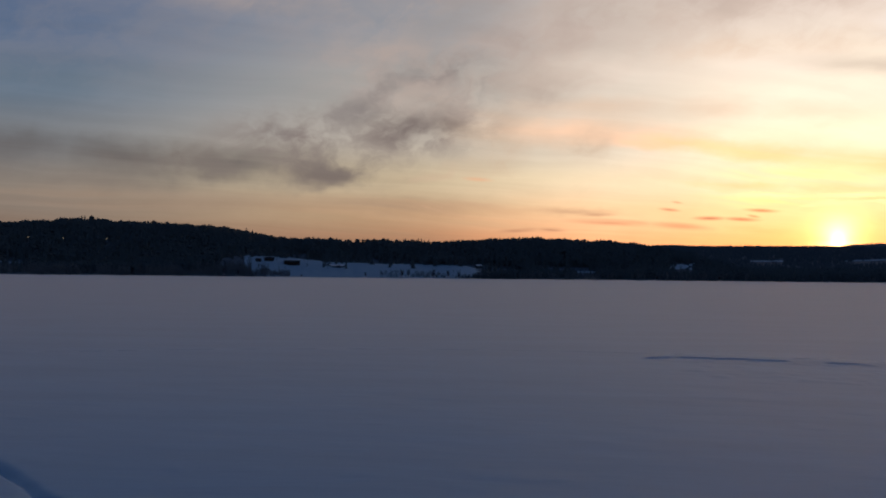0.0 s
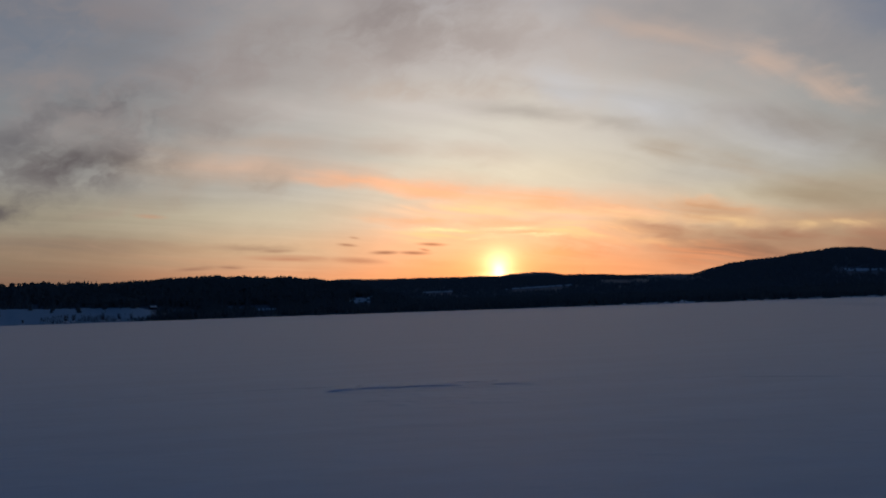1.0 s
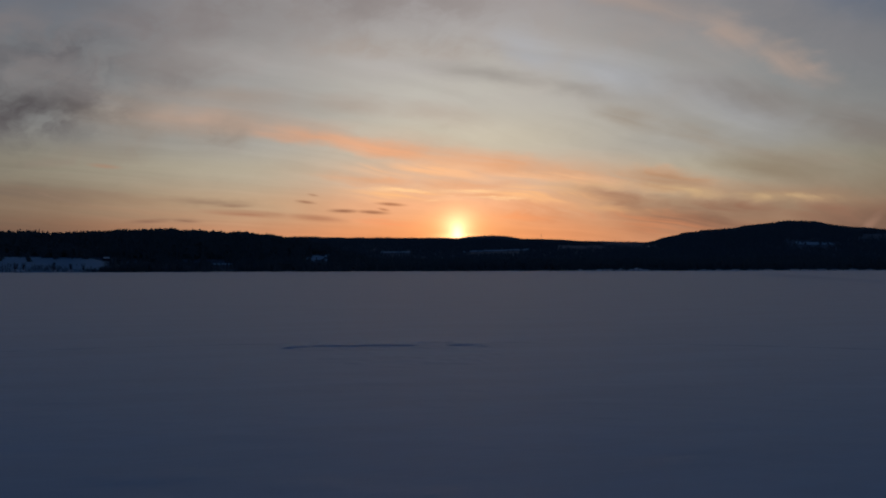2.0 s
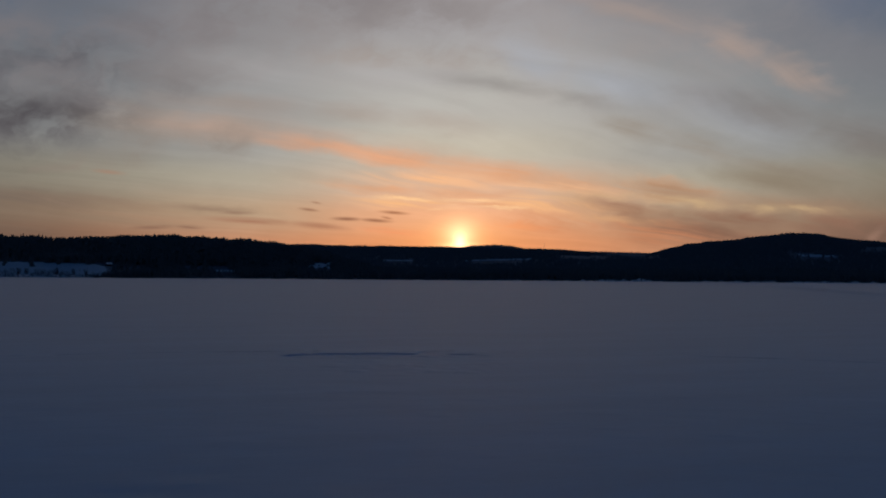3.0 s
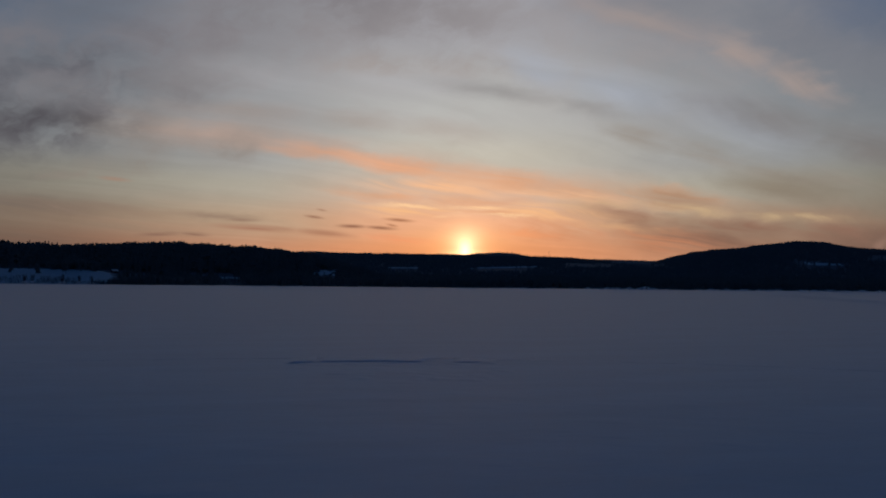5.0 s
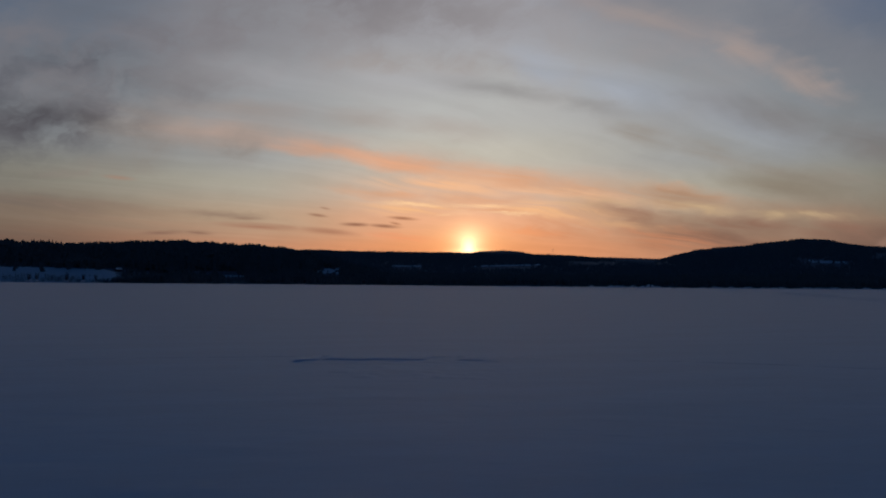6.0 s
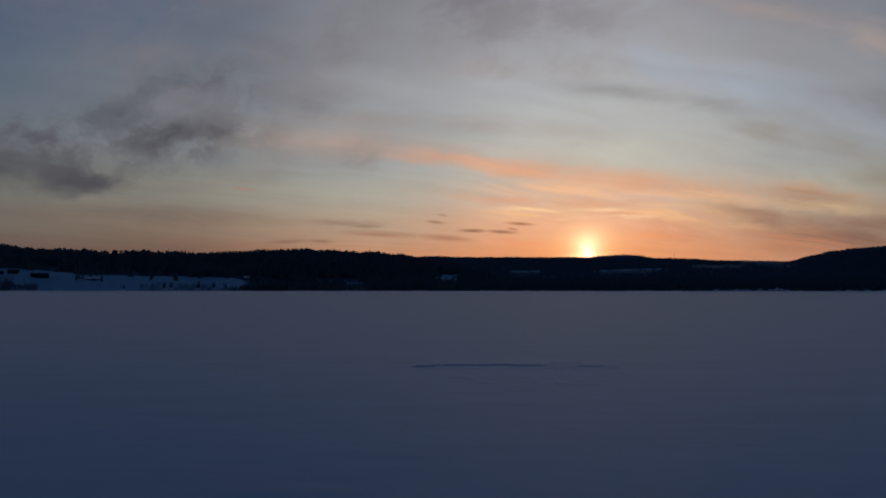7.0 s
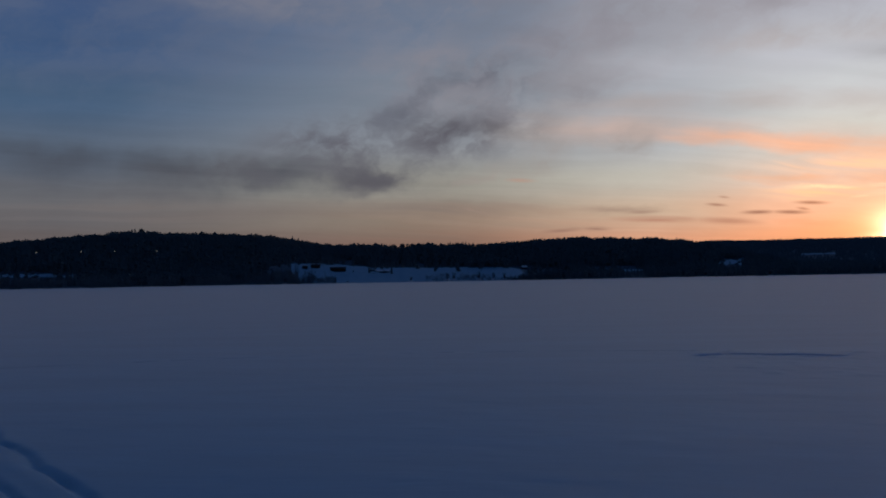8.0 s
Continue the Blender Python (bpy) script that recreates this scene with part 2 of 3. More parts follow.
    sky = band(sky, [(18.2, 4.23), (20.6, 4.07)], 0.17, (136, 92, 80), 0.95, None, 0.3, P)
    sky = band(sky, [(18.5, 3.90), (19.4, 3.73)], 0.12, (150, 100, 86), 0.8, None, 0.5, P)
    # a faint plume of chimney smoke behind the right-hand hill
    sky = band(sky, [(47.6, 2.2), (48.6, 3.2)], 0.4, (160, 126, 114), 0.6, puff, 0.5, P)

    # fine threads through all the cloud
    weave = N.math("MULTIPLY_ADD", puff, 0.35, N.math("MULTIPLY_ADD", cirrus, 0.4, N.math("MULTIPLY", fine, 0.25)))
    tone = N.math("MULTIPLY_ADD", N.math("SUBTRACT", weave, 0.45), N.span(height, 24.0, 8.0, 0.03, 0.15), 1.0)
    grey = N.add("ShaderNodeCombineXYZ")
    for i in range(3):
        N.put(grey.inputs[i], tone)
    sky = N.mix(1.0, sky, grey.outputs[0], "MULTIPLY")

    # the low sun's glare: a small core, a short pillar and a wide halo
    def glow(sky, size_x, size_y, rise, colour, strength):
        m = N.mapping(P, (SUN_BEARING, SUN_HEIGHT + rise, 0), 0, (size_x, size_y, 1), "TEXTURE")
        d = N.add("ShaderNodeVectorMath", operation="LENGTH")
        N.put(d.inputs[0], m)
        g = N.math("POWER", 2.718, N.math("MULTIPLY", N.math("MULTIPLY", d.outputs["Value"], d.outputs["Value"]), -1.0))
        return N.mix(N.math("MULTIPLY", g, strength), sky, colour, "ADD")

    sky = glow(sky, 6.5, 2.3, 0.5, (0.15, 0.052, 0.020, 1), 1.0)
    sky = glow(sky, 3.6, 1.0, 0.3, (0.10, 0.06, 0.008, 1), 1.0)
    sky = glow(sky, 1.5, 1.25, 0.2, (0.34, 0.21, 0.09, 1), 1.0)
    sky = glow(sky, 0.85, 0.78, 0.15, (0.55, 0.48, 0.30, 1), 1.0)
    sky = glow(sky, 1.2, 0.20, -0.45, (0.9, 0.6, 0.3, 1), 0.7)
    sky = glow(sky, 0.36, 0.46, -0.25, (0.9, 0.8, 0.6, 1), 0.8)

    clear = N.add("ShaderNodeTexSky", sky_type="NISHITA", sun_disc=False, sun_elevation=radians(LAMP_HEIGHT),
                  sun_rotation=radians(SUN_BEARING), altitude=150.0, air_density=1.0, dust_density=1.5, ozone_density=1.5)
    blue = N.add("ShaderNodeBackground")
    N.put(blue.inputs[0], clear.outputs[0])
    blue.inputs[1].default_value = 0.06
    veil = N.add("ShaderNodeBackground")
    N.put(veil.inputs[0], sky)
    veil.inputs[1].default_value = 1.0
    both = N.add("ShaderNodeMixShader")
    both.inputs[0].default_value = 0.90
    N.put(both.inputs[1], blue.outputs[0]), N.put(both.inputs[2], veil.outputs[0])
    N.put(N.add("ShaderNodeOutputWorld").inputs[0], both.outputs[0])


build_sky()


def ahead(bearing, r, z=0.0):
    a = radians(bearing)
    return Vector((r * math.sin(a), r * math.cos(a), z))


sun_lamp = bpy.data.lights.new("sun", "SUN")
sun_lamp.energy, sun_lamp.angle, sun_lamp.color = 1.0, radians(0.6), (1.0, 0.62, 0.34)
new("sun", sun_lamp).matrix_world = look(ahead(SUN_BEARING, 100, 100 * math.tan(radians(LAMP_HEIGHT))), (0, 0, 0))


# ---------------------------------------------------------------- materials
def material(name):
    m = bpy.data.materials.new(name)
    m.use_nodes = True
    N = Nodes(m.node_tree)
    bsdf = N.add("ShaderNodeBsdfPrincipled")
    N.put(N.add("ShaderNodeOutputMaterial").inputs[0], bsdf.outputs[0])
    return m, N, bsdf


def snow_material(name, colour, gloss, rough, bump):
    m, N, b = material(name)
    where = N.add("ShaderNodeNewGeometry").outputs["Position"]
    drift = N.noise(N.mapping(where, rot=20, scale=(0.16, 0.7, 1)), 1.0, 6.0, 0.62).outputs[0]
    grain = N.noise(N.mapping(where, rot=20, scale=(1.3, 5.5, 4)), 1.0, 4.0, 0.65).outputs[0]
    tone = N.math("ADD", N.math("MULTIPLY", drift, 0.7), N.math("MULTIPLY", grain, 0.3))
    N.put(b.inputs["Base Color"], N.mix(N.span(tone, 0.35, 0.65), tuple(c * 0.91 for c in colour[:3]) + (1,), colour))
    N.put(b.inputs["Roughness"], N.span(grain, 0.3, 0.7, rough - 0.05, rough + 0.05))
    b.inputs["Specular IOR Level"].default_value = gloss
    bu = N.add("ShaderNodeBump")
    bu.inputs["Strength"].default_value, bu.inputs["Distance"].default_value = bump, 0.03
    N.put(bu.inputs["Height"], N.math("ADD", N.math("MULTIPLY", drift, 0.55), N.math("MULTIPLY", N.span(grain, 0.35, 0.65), 0.38)))
    N.put(b.inputs["Normal"], bu.outputs[0])
    return m


def plain_material(name, dark, light, scale, rough=0.9, island=0.0, metal=0.0, stretch=(1, 1, 1)):
    m, N, b = material(name)
    geo = N.add("ShaderNodeNewGeometry")
    n = N.noise(N.mapping(geo.outputs["Position"], scale=stretch), scale, 5.0, 0.6).outputs[0]
    fac = N.span(n, 0.3, 0.7)
    if island:
        fac = N.math("ADD", N.math("MULTIPLY", fac, 1 - island), N.math("MULTIPLY", geo.outputs["Random Per Island"], island))
    N.put(b.inputs["Base Color"], N.mix(fac, (*dark, 1), (*light, 1)))
    b.inputs["Roughness"].default_value, b.inputs["Metallic"].default_value = rough, metal
    b.inputs["Specular IOR Level"].default_value = 0.2
    bu = N.add("ShaderNodeBump")
    bu.inputs["Strength"].default_value, bu.inputs["Distance"].default_value = 0.4, 0.05
    N.put(bu.inputs["Height"], n), N.put(b.inputs["Normal"], bu.outputs[0])
    return m


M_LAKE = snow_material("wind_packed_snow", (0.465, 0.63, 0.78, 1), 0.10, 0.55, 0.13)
# loose frost grains catch light at a grazing view
sheen = M_LAKE.node_tree.nodes["Principled BSDF"].inputs
sheen["Sheen Weight"].default_value, sheen["Sheen Roughness"].default_value, sheen["Sheen Tint"].default_value = 0.44, 0.22, (0.90, 0.97, 1.0, 1.0)
# snow with brush; the hillsides' shade is put into its dark colours
M_LAND = plain_material("shaded_brush_snow", (0.035, 0.050, 0.070), (0.17, 0.225, 0.285), 0.55)
# the slopes' dim blue shade is put into this snow's base colour
M_FIELD = snow_material("shaded_field_snow", (0.33, 0.49, 0.62, 1), 0.05, 0.9, 0.3)
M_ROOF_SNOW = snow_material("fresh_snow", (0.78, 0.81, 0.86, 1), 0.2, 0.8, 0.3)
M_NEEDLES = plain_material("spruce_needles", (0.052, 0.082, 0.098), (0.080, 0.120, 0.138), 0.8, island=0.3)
# air haze over the far woods is put into this paler, bluer colour
M_HAZY = plain_material("hazy_needles", (0.055, 0.088, 0.112), (0.092, 0.140, 0.176), 0.8, island=0.35)
M_BARK = plain_material("spruce_bark", (0.03, 0.022, 0.018), (0.08, 0.06, 0.05), 2.0, stretch=(1, 1, 0.3))
M_TWIG = plain_material("bare_twigs", (0.05, 0.062, 0.075), (0.20, 0.24, 0.28), 1.5, island=0.7)

# ---------------------------------------------------------------- the shape of the land
def rise(a, b, v):
    t = np.clip((v - a) / (b - a), 0, 1)
    return t * t * (3 - 2 * t)


_rng = np.random.default_rng(7)
_lattice = _rng.random((256, 256))


def ripple(x, y, octaves=4):
    """Smooth noise, about -0.5 to 0.5, one lump a unit."""
    x, y = np.asarray(x, float), np.asarray(y, float)
    total, gain = 0.0, 1.0
    for k in range(octaves):
        i, j = np.floor(x).astype(int), np.floor(y).astype(int)
        u, v = x - i, y - j
        u, v = u * u * (3 - 2 * u), v * v * (3 - 2 * v)
        q = lambda a, b: _lattice[(i + a) % 256, (j + b) % 256]
        total = total + gain * ((q(0, 0) * (1 - u) + q(1, 0) * u) * (1 - v) + (q(0, 1) * (1 - u) + q(1, 1) * u) * v - 0.5)
        x, y, gain = x * 2.03 + 17.3, y * 2.03 + 5.1, gain * 0.5
    return total


def shore(b):
    """How far off the lake's edge is at a bearing."""
    b = np.asarray(b, float)
    return 880 + 2.2 * np.clip(b, -40, 60) + 60 * rise(20, 48, b) + 10 * ripple(b * 0.5 + 40, 3.0) + 5 * ripple(b * 2.1, 8.0)


# each ridge: its distance, how far it falls away in front and behind, and the height of its bare crest over the lake, by bearing
def ridge(r, front, back, line):
    b, h = zip(*line)
    return r, front, back, np.array(b, float), np.array(h, float)


def degrees_up(r, trees, *pairs):
    return [(b, r * math.tan(radians(e)) + EYE - trees) for b, e in pairs]


RIDGES = {
    "wooded_hill": ridge(1500, 560, 500, degrees_up(1500, 9, (-46, 0.9), (-38, 1.7), (-33, 2.25), (-29, 2.50), (-25, 2.86), (-22, 3.12), (-18, 3.0), (-14, 2.86), (-11.5, 2.5), (-8, 1.9), (-3, 0.7), (2, 0.3))),
    "middle_ridge": ridge(1330, 330, 420, degrees_up(1330, 9, (-18, 0.4), (-13, 1.6), (-9.5, 2.24), (-7.5, 2.3), (-5.9, 2.1), (-4, 2.22), (-0.5, 2.2), (2, 2.33), (5, 2.42), (9, 2.36), (11.5, 2.20), (13, 2.03), (14.5, 1.80), (16.5, 1.2), (20, 0.3))),
    "sunward_ridge": ridge(2500, 1250, 700, degrees_up(2500, 5, (4, 0.6), (9, 1.5), (13.5, 2.02), (16, 1.95), (22, 1.94), (26, 1.9), (30, 1.82), (33, 1.55), (37, 1.35), (44, 1.0), (52, 0.5))),
    "round_fell": ridge(3400, 500, 500, degrees_up(3400, 3, (21, 0.8), (22.8, 1.75), (24, 2.10), (26.4, 2.19), (27.3, 2.05), (28.2, 1.8), (30, 1.2))),
    "far_ridge": ridge(4200, 900, 400, degrees_up(4200, 3, (24, 0.8), (28, 1.75), (30, 1.78), (33.2, 1.74), (36, 1.64), (44, 1.3), (54, 0.8))),
    "broad_hill": ridge(2150, 900, 700, degrees_up(2150, 5, (31, 0.1), (34, 1.0), (35.6, 1.66), (37, 2.03), (39.3, 2.38), (40.2, 2.36), (41.8, 2.62), (44.5, 2.82), (46.4, 2.42), (48.4, 2.20), (54, 2.0), (62, 0.8))),
}


def land(b, r):
    """Height of the ground at a bearing and a distance, and a loose weight for each ridge."""
    b, r = np.broadcast_arrays(np.asarray(b, float), np.asarray(r, float))
    d = r - shore(b)
    low = -1.2 + 1.9 * rise(-8, 32, d) + 7.0 * rise(10, 420, d) + 1.2 * ripple(b * 1.3, r / 45, 3) * rise(0, 60, d)
    # snowy farm field that climbs from the lake's edge
    field = rise(-17.5, -12.5, b) * (1 - rise(0.5, 4.5, b)) * (13 + 6 * rise(-6, -13, b) + 2.5 * ripple(b * 0.45, 2.0, 2)) * rise(0, 150, d) * (1 - 0.4 * rise(150, 400, d))
    z = low + field
    for name, (rc, front, back, bs, hs) in RIDGES.items():
        # smooth the line of heights a little
        h = sum(np.interp(b + o, bs, hs, left=0, right=0) for o in (-0.6, -0.2, 0.2, 0.6)) / 4
        s = np.where(r < rc, rise(rc - front, rc, r) ** 0.85, 1 - rise(rc, rc + back, r) * 0.8)
        z = np.maximum(z, h * s + 1.6 * ripple(b * 0.9 + 9, r / 70, 3) * s)
    z = z + 3.0 * rise(2500, 4700, r) - 1.2 * (1 - rise(-14, 10, d))
    return z


def polar_sheet(name, bearings, distances, height, mat):
    B, R = np.meshgrid(np.asarray(bearings), np.asarray(distances), indexing="ij")
    Z = height(B, R)
    a = np.radians(B)
    co = np.stack([R * np.sin(a), R * np.cos(a), Z], -1).reshape(-1, 3)
    nb, nr = B.shape
    i = np.arange(nb * nr).reshape(nb, nr)
    quads = np.stack([i[:-1, :-1], i[:-1, 1:], i[1:, 1:], i[1:, :-1]], -1).reshape(-1, 4)
    return numpy_object(name, co, quads, mat, smooth=True)


def numpy_object(name, co, faces, mat, smooth=False):
    me = bpy.data.meshes.new(name)
    k = faces.shape[1]
    me.vertices.add(len(co))
    me.vertices.foreach_set("co", np.ascontiguousarray(co, dtype=np.float32).ravel())
    me.loops.add(faces.size)
    me.loops.foreach_set("vertex_index", np.ascontiguousarray(faces, dtype=np.int32).ravel())
    me.polygons.add(len(faces))
    me.polygons.foreach_set("loop_start", np.arange(0, faces.size, k, dtype=np.int32))
    if smooth:
        me.polygons.foreach_set("use_smooth", np.ones(len(faces), bool))
    me.update(calc_edges=True)
    me.materials.append(mat)
    return new(name, me)


around = np.concatenate([np.arange(-34, 54, 0.2), np.arange(54, 326.1, 2.0)])
reach = np.concatenate([np.arange(560, 1700, 9.0), np.arange(1700, 4750, 28.0)])
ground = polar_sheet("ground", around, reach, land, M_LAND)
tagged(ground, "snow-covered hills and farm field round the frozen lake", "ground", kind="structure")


def field_height(b, r):
    d = r - shore(b)
    cover = rise(-13.6, -11.2, b) * (1 - rise(0.8, 3.6, b)) * rise(-3, 9, d) * (1 - rise(150, 210, d))
    return land(b, r) - 0.5 + 1.0 * cover + 0.35 * ripple(b * 1.4, r / 16.0, 3) * cover


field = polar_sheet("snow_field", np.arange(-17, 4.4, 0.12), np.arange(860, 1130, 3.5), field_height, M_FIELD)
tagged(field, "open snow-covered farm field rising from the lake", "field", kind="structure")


def lake_height(b, r):
    a = np.radians(b)
    x, y = r * np.sin(a), r * np.cos(a)
    u, v = x * 0.94 - y * 0.34, x * 0.34 + y * 0.94
    near = 1 - rise(60, 300, r)
    z = 0.006 * ripple(u / 4, v / 1.3, 3) * near + 0.006 * ripple(u / 0.8, v / 0.35, 2) * (1 - rise(20, 45, r))
    z = z * rise(2.0, 4.0, r)
    # broken edge of a wind-carved drift
    edge = 19.72 + 0.16 * ripple(b * 0.6, 1.0, 2) + 0.05 * ripple(b * 4.0, 6.0, 2) - 0.35 * rise(14.5, 12.7, b)
    along = rise(12.4, 13.0, b) * (1 - rise(24.3, 25.6, b)) * (1 - 0.9 * rise(20.7, 21.2, b) * (1 - rise(22.8, 23.3, b))) * (1 - 0.8 * rise(13.9, 14.3, b) * (1 - rise(14.4, 14.8, b)))
    z = z + 0.024 * along * rise(edge - 0.025, edge + 0.025, r) * (1 - rise(edge + 0.1, edge + 2.2, r))
    for k, (cb, cr, w, h) in enumerate(DRIFTS):
        cols = np.nonzero(np.abs(b[:, 0] - cb) < w)[0]
        rows = np.nonzero(np.abs(r[0] - cr - 0.3) < 1.4)[0]
        if len(cols) < 2 or len(rows) < 2:
            continue
        cut = np.ix_(cols, rows)
        bb, rr = b[cut], r[cut]
        e = cr + 0.06 * ripple(bb * 1.1, k * 3.3, 2)
        z[cut] += h * rise(cb - w, cb - w * 0.3, bb) * (1 - rise(cb + w * 0.3, cb + w, bb)) * rise(e - 0.04, e + 0.04, rr) * (1 - rise(e + 0.06, e + 0.5, rr))
    # two old sledge ruts that cross the foreground
    px, py = -4.36, 8.46
    s = (x - px) * 0.777 + (y - py) * 0.630 + 0.10 * ripple((x * 0.63 - y * 0.777) / 0.9, 4.0, 3)
    rut = np.exp(-((s / 0.055) ** 2)) * -0.045 + np.exp(-(((s + 0.17) / 0.12) ** 2)) * 0.009
    s2 = s + 0.47
    rut = rut + np.exp(-((s2 / 0.05) ** 2)) * -0.035 + np.exp(-(((s2 + 0.16) / 0.14) ** 2)) * 0.007
    z = z + rut * (1 + 0.7 * ripple(x * 2.2, y * 2.2, 2)) * (1 - 0.8 * rise(10.2, 12.5, r)) * (1 - rise(14, 24, r)) * (1 - rise(-2.0, 0.5, x))
    # a distant trail's edge, raised as a step that faces the camera to read dark
    q = (x - 156.4) * 0.80 - (y - 168.6) * 0.60
    z = z + 0.40 * rise(-1.0, 1.0, q) * (1 - rise(2, 14, q)) * rise(80, 110, r) * (1 - rise(240, 330, r)) * rise(34, 40, b) * (1 + 0.6 * ripple(b * 2.0, 3.0, 2))
    return z * (1 - rise(-30, 0, r - shore(b)))


random.seed(3)
DRIFTS = [(random.uniform(13, 27), random.uniform(15.8, 19.5), random.uniform(0.3, 0.9), random.uniform(0.005, 0.010)) for _ in range(60)]
DRIFTS += [(random.uniform(-32, 52), 5.0 * math.exp(random.uniform(0, 1.75)), random.uniform(0.6, 2.0), random.uniform(0.002, 0.005)) for _ in range(190)]
rings = np.concatenate([[0.3, 0.8, 1.5], np.geomspace(2.2, 5.9, 34), np.arange(6, 13, 0.035), np.arange(13, 19, 0.08), np.arange(19, 20.6, 0.02),
                        np.arange(20.6, 23.5, 0.06), np.geomspace(23.5, 1120, 300)])
lake_bearings = np.concatenate([np.arange(-34, -19, 0.15), np.arange(-19, 11, 0.4), np.arange(11, 27, 0.15), np.arange(27, 54, 0.4), np.arange(54, 326.1, 4.0)])
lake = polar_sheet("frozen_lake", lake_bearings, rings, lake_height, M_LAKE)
# the sheet's middle, under the eye, is closed by one small face
bm = bmesh.new()
bm.from_mesh(lake.data)
bm.verts.ensure_lookup_table()
bm.faces.new([bm.verts[i * len(rings)] for i in range(len(lake_bearings) - 1)])
bm.to_mesh(lake.data)
bm.free()
tagged(lake, "wide frozen lake under wind-packed bluish snow with faint drifts", "frozen lake", kind="structure")


# ---------------------------------------------------------------- trees
def blob(points, faces):
    return np.array(points, float), np.array(faces, int)


def spruce_shape(rnd, tiers, sides, height=1.0, girth=0.17, bare=0.08):
    """Crown of a spruce: drooping uneven skirts stacked round a stem, 1 high. Returns points and triangles."""
    p, f = [], []
    for k in range(tiers):
        u = k / tiers
        z0 = bare + (1 - bare) * u
        z1 = min(1.0, z0 + (1 - bare) / tiers * 1.75)
        rad = girth * (1 - u) ** 0.8 * rnd.uniform(0.8, 1.15) + 0.012
        base = len(p)
        lean = (rnd.uniform(-0.012, 0.012), rnd.uniform(-0.012, 0.012))
        p.append((lean[0], lean[1], z1 * height))
        turn = rnd.uniform(0, 6.3)
        for s in range(sides):
            a = turn + 6.2832 * s / sides
            r = rad * rnd.uniform(0.55, 1.25)
            p.append((lean[0] + r * math.cos(a), lean[1] + r * math.sin(a), (z0 + rnd.uniform(-0.03, 0.025)) * height))
        f += [(base, base + 1 + s, base + 1 + (s + 1) % sides) for s in range(sides)]
    return blob(p, f)


def stem_shape(height, radius, sides=4, top=0.25):
    p = [(radius * w * math.cos(6.2832 * s / sides), radius * w * math.sin(6.2832 * s / sides), z) for z, w in ((0, 1), (height, top)) for s in range(sides)]
    f = []
    for s in range(sides):
        a, b = s, (s + 1) % sides
        f += [(a, b, sides + b), (a, sides + b, sides + a)]
    return blob(p, f)


def pine_shape(rnd, clumps=7, broad=1.0):
    """Crown of a pine: uneven clumps high on the stem."""
    p, f = [], []
    for k in range(clumps):
        z = rnd.uniform(0.26, 0.92)
        out = rnd.uniform(0.02, 0.22) * (1.15 - z) * 1.8
        a = rnd.uniform(0, 6.3)
        c = Vector((out * math.cos(a), out * math.sin(a), z))
        s = rnd.uniform(0.11, 0.18) * broad
        base = len(p)
        ring = 5
        p.append(tuple(c + Vector((0, 0, s * 0.75))))
        for q in range(ring):
            b = 6.2832 * q / ring + a
            r = s * rnd.uniform(0.8, 1.4)
            p.append((c.x + r * math.cos(b), c.y + r * math.sin(b), c.z + rnd.uniform(-0.03, 0.03)))
        p.append(tuple(c - Vector((0, 0, s * 0.5))))
        for q in range(ring):
            n = (q + 1) % ring
            f += [(base, base + 1 + q, base + 1 + n), (base + ring + 1, base + 1 + n, base + 1 + q)]
    return blob(p, f)


def twig_shape(rnd, stems=3, twigs=26, spread=0.34):
    """A bare shrub or birch, 1 high: thin tapering stems and twigs."""
    p, f = [], []

    def spike(a, b, r):
        d = (b - a).normalized()
        u = d.orthogonal().normalized()
        v = d.cross(u)
        base = len(p)
        for k in range(3):
            p.append(tuple(a + r * (math.cos(2.0944 * k) * u + math.sin(2.0944 * k) * v)))
        p.append(tuple(b))
        f.extend([(base, base + 1, base + 3), (base + 1, base + 2, base + 3), (base + 2, base, base + 3)])

    for s in range(stems):
        foot = Vector((rnd.uniform(-0.06, 0.06), rnd.uniform(-0.06, 0.06), 0))
        tip = Vector((rnd.uniform(-spread, spread) * 0.5, rnd.uniform(-spread, spread) * 0.5, rnd.uniform(0.75, 1.0)))
        spike(foot, tip, 0.014)
        for t in range(twigs // stems):
            u = rnd.uniform(0.25, 0.9)
            a = foot.lerp(tip, u)
            ang = rnd.uniform(0, 6.3)
            out = spread * rnd.uniform(0.35, 1.0) * (1.15 - u)
            spike(a, a + Vector((out * math.cos(ang), out * math.sin(ang), rnd.uniform(0.08, 0.3))), 0.009)
    return blob(p, f)


def join(*shapes):
    p, f, n = [], [], 0
    for a, b in shapes:
        p.append(a), f.append(b + n)
        n += len(a)
    return np.concatenate(p), np.concatenate(f)


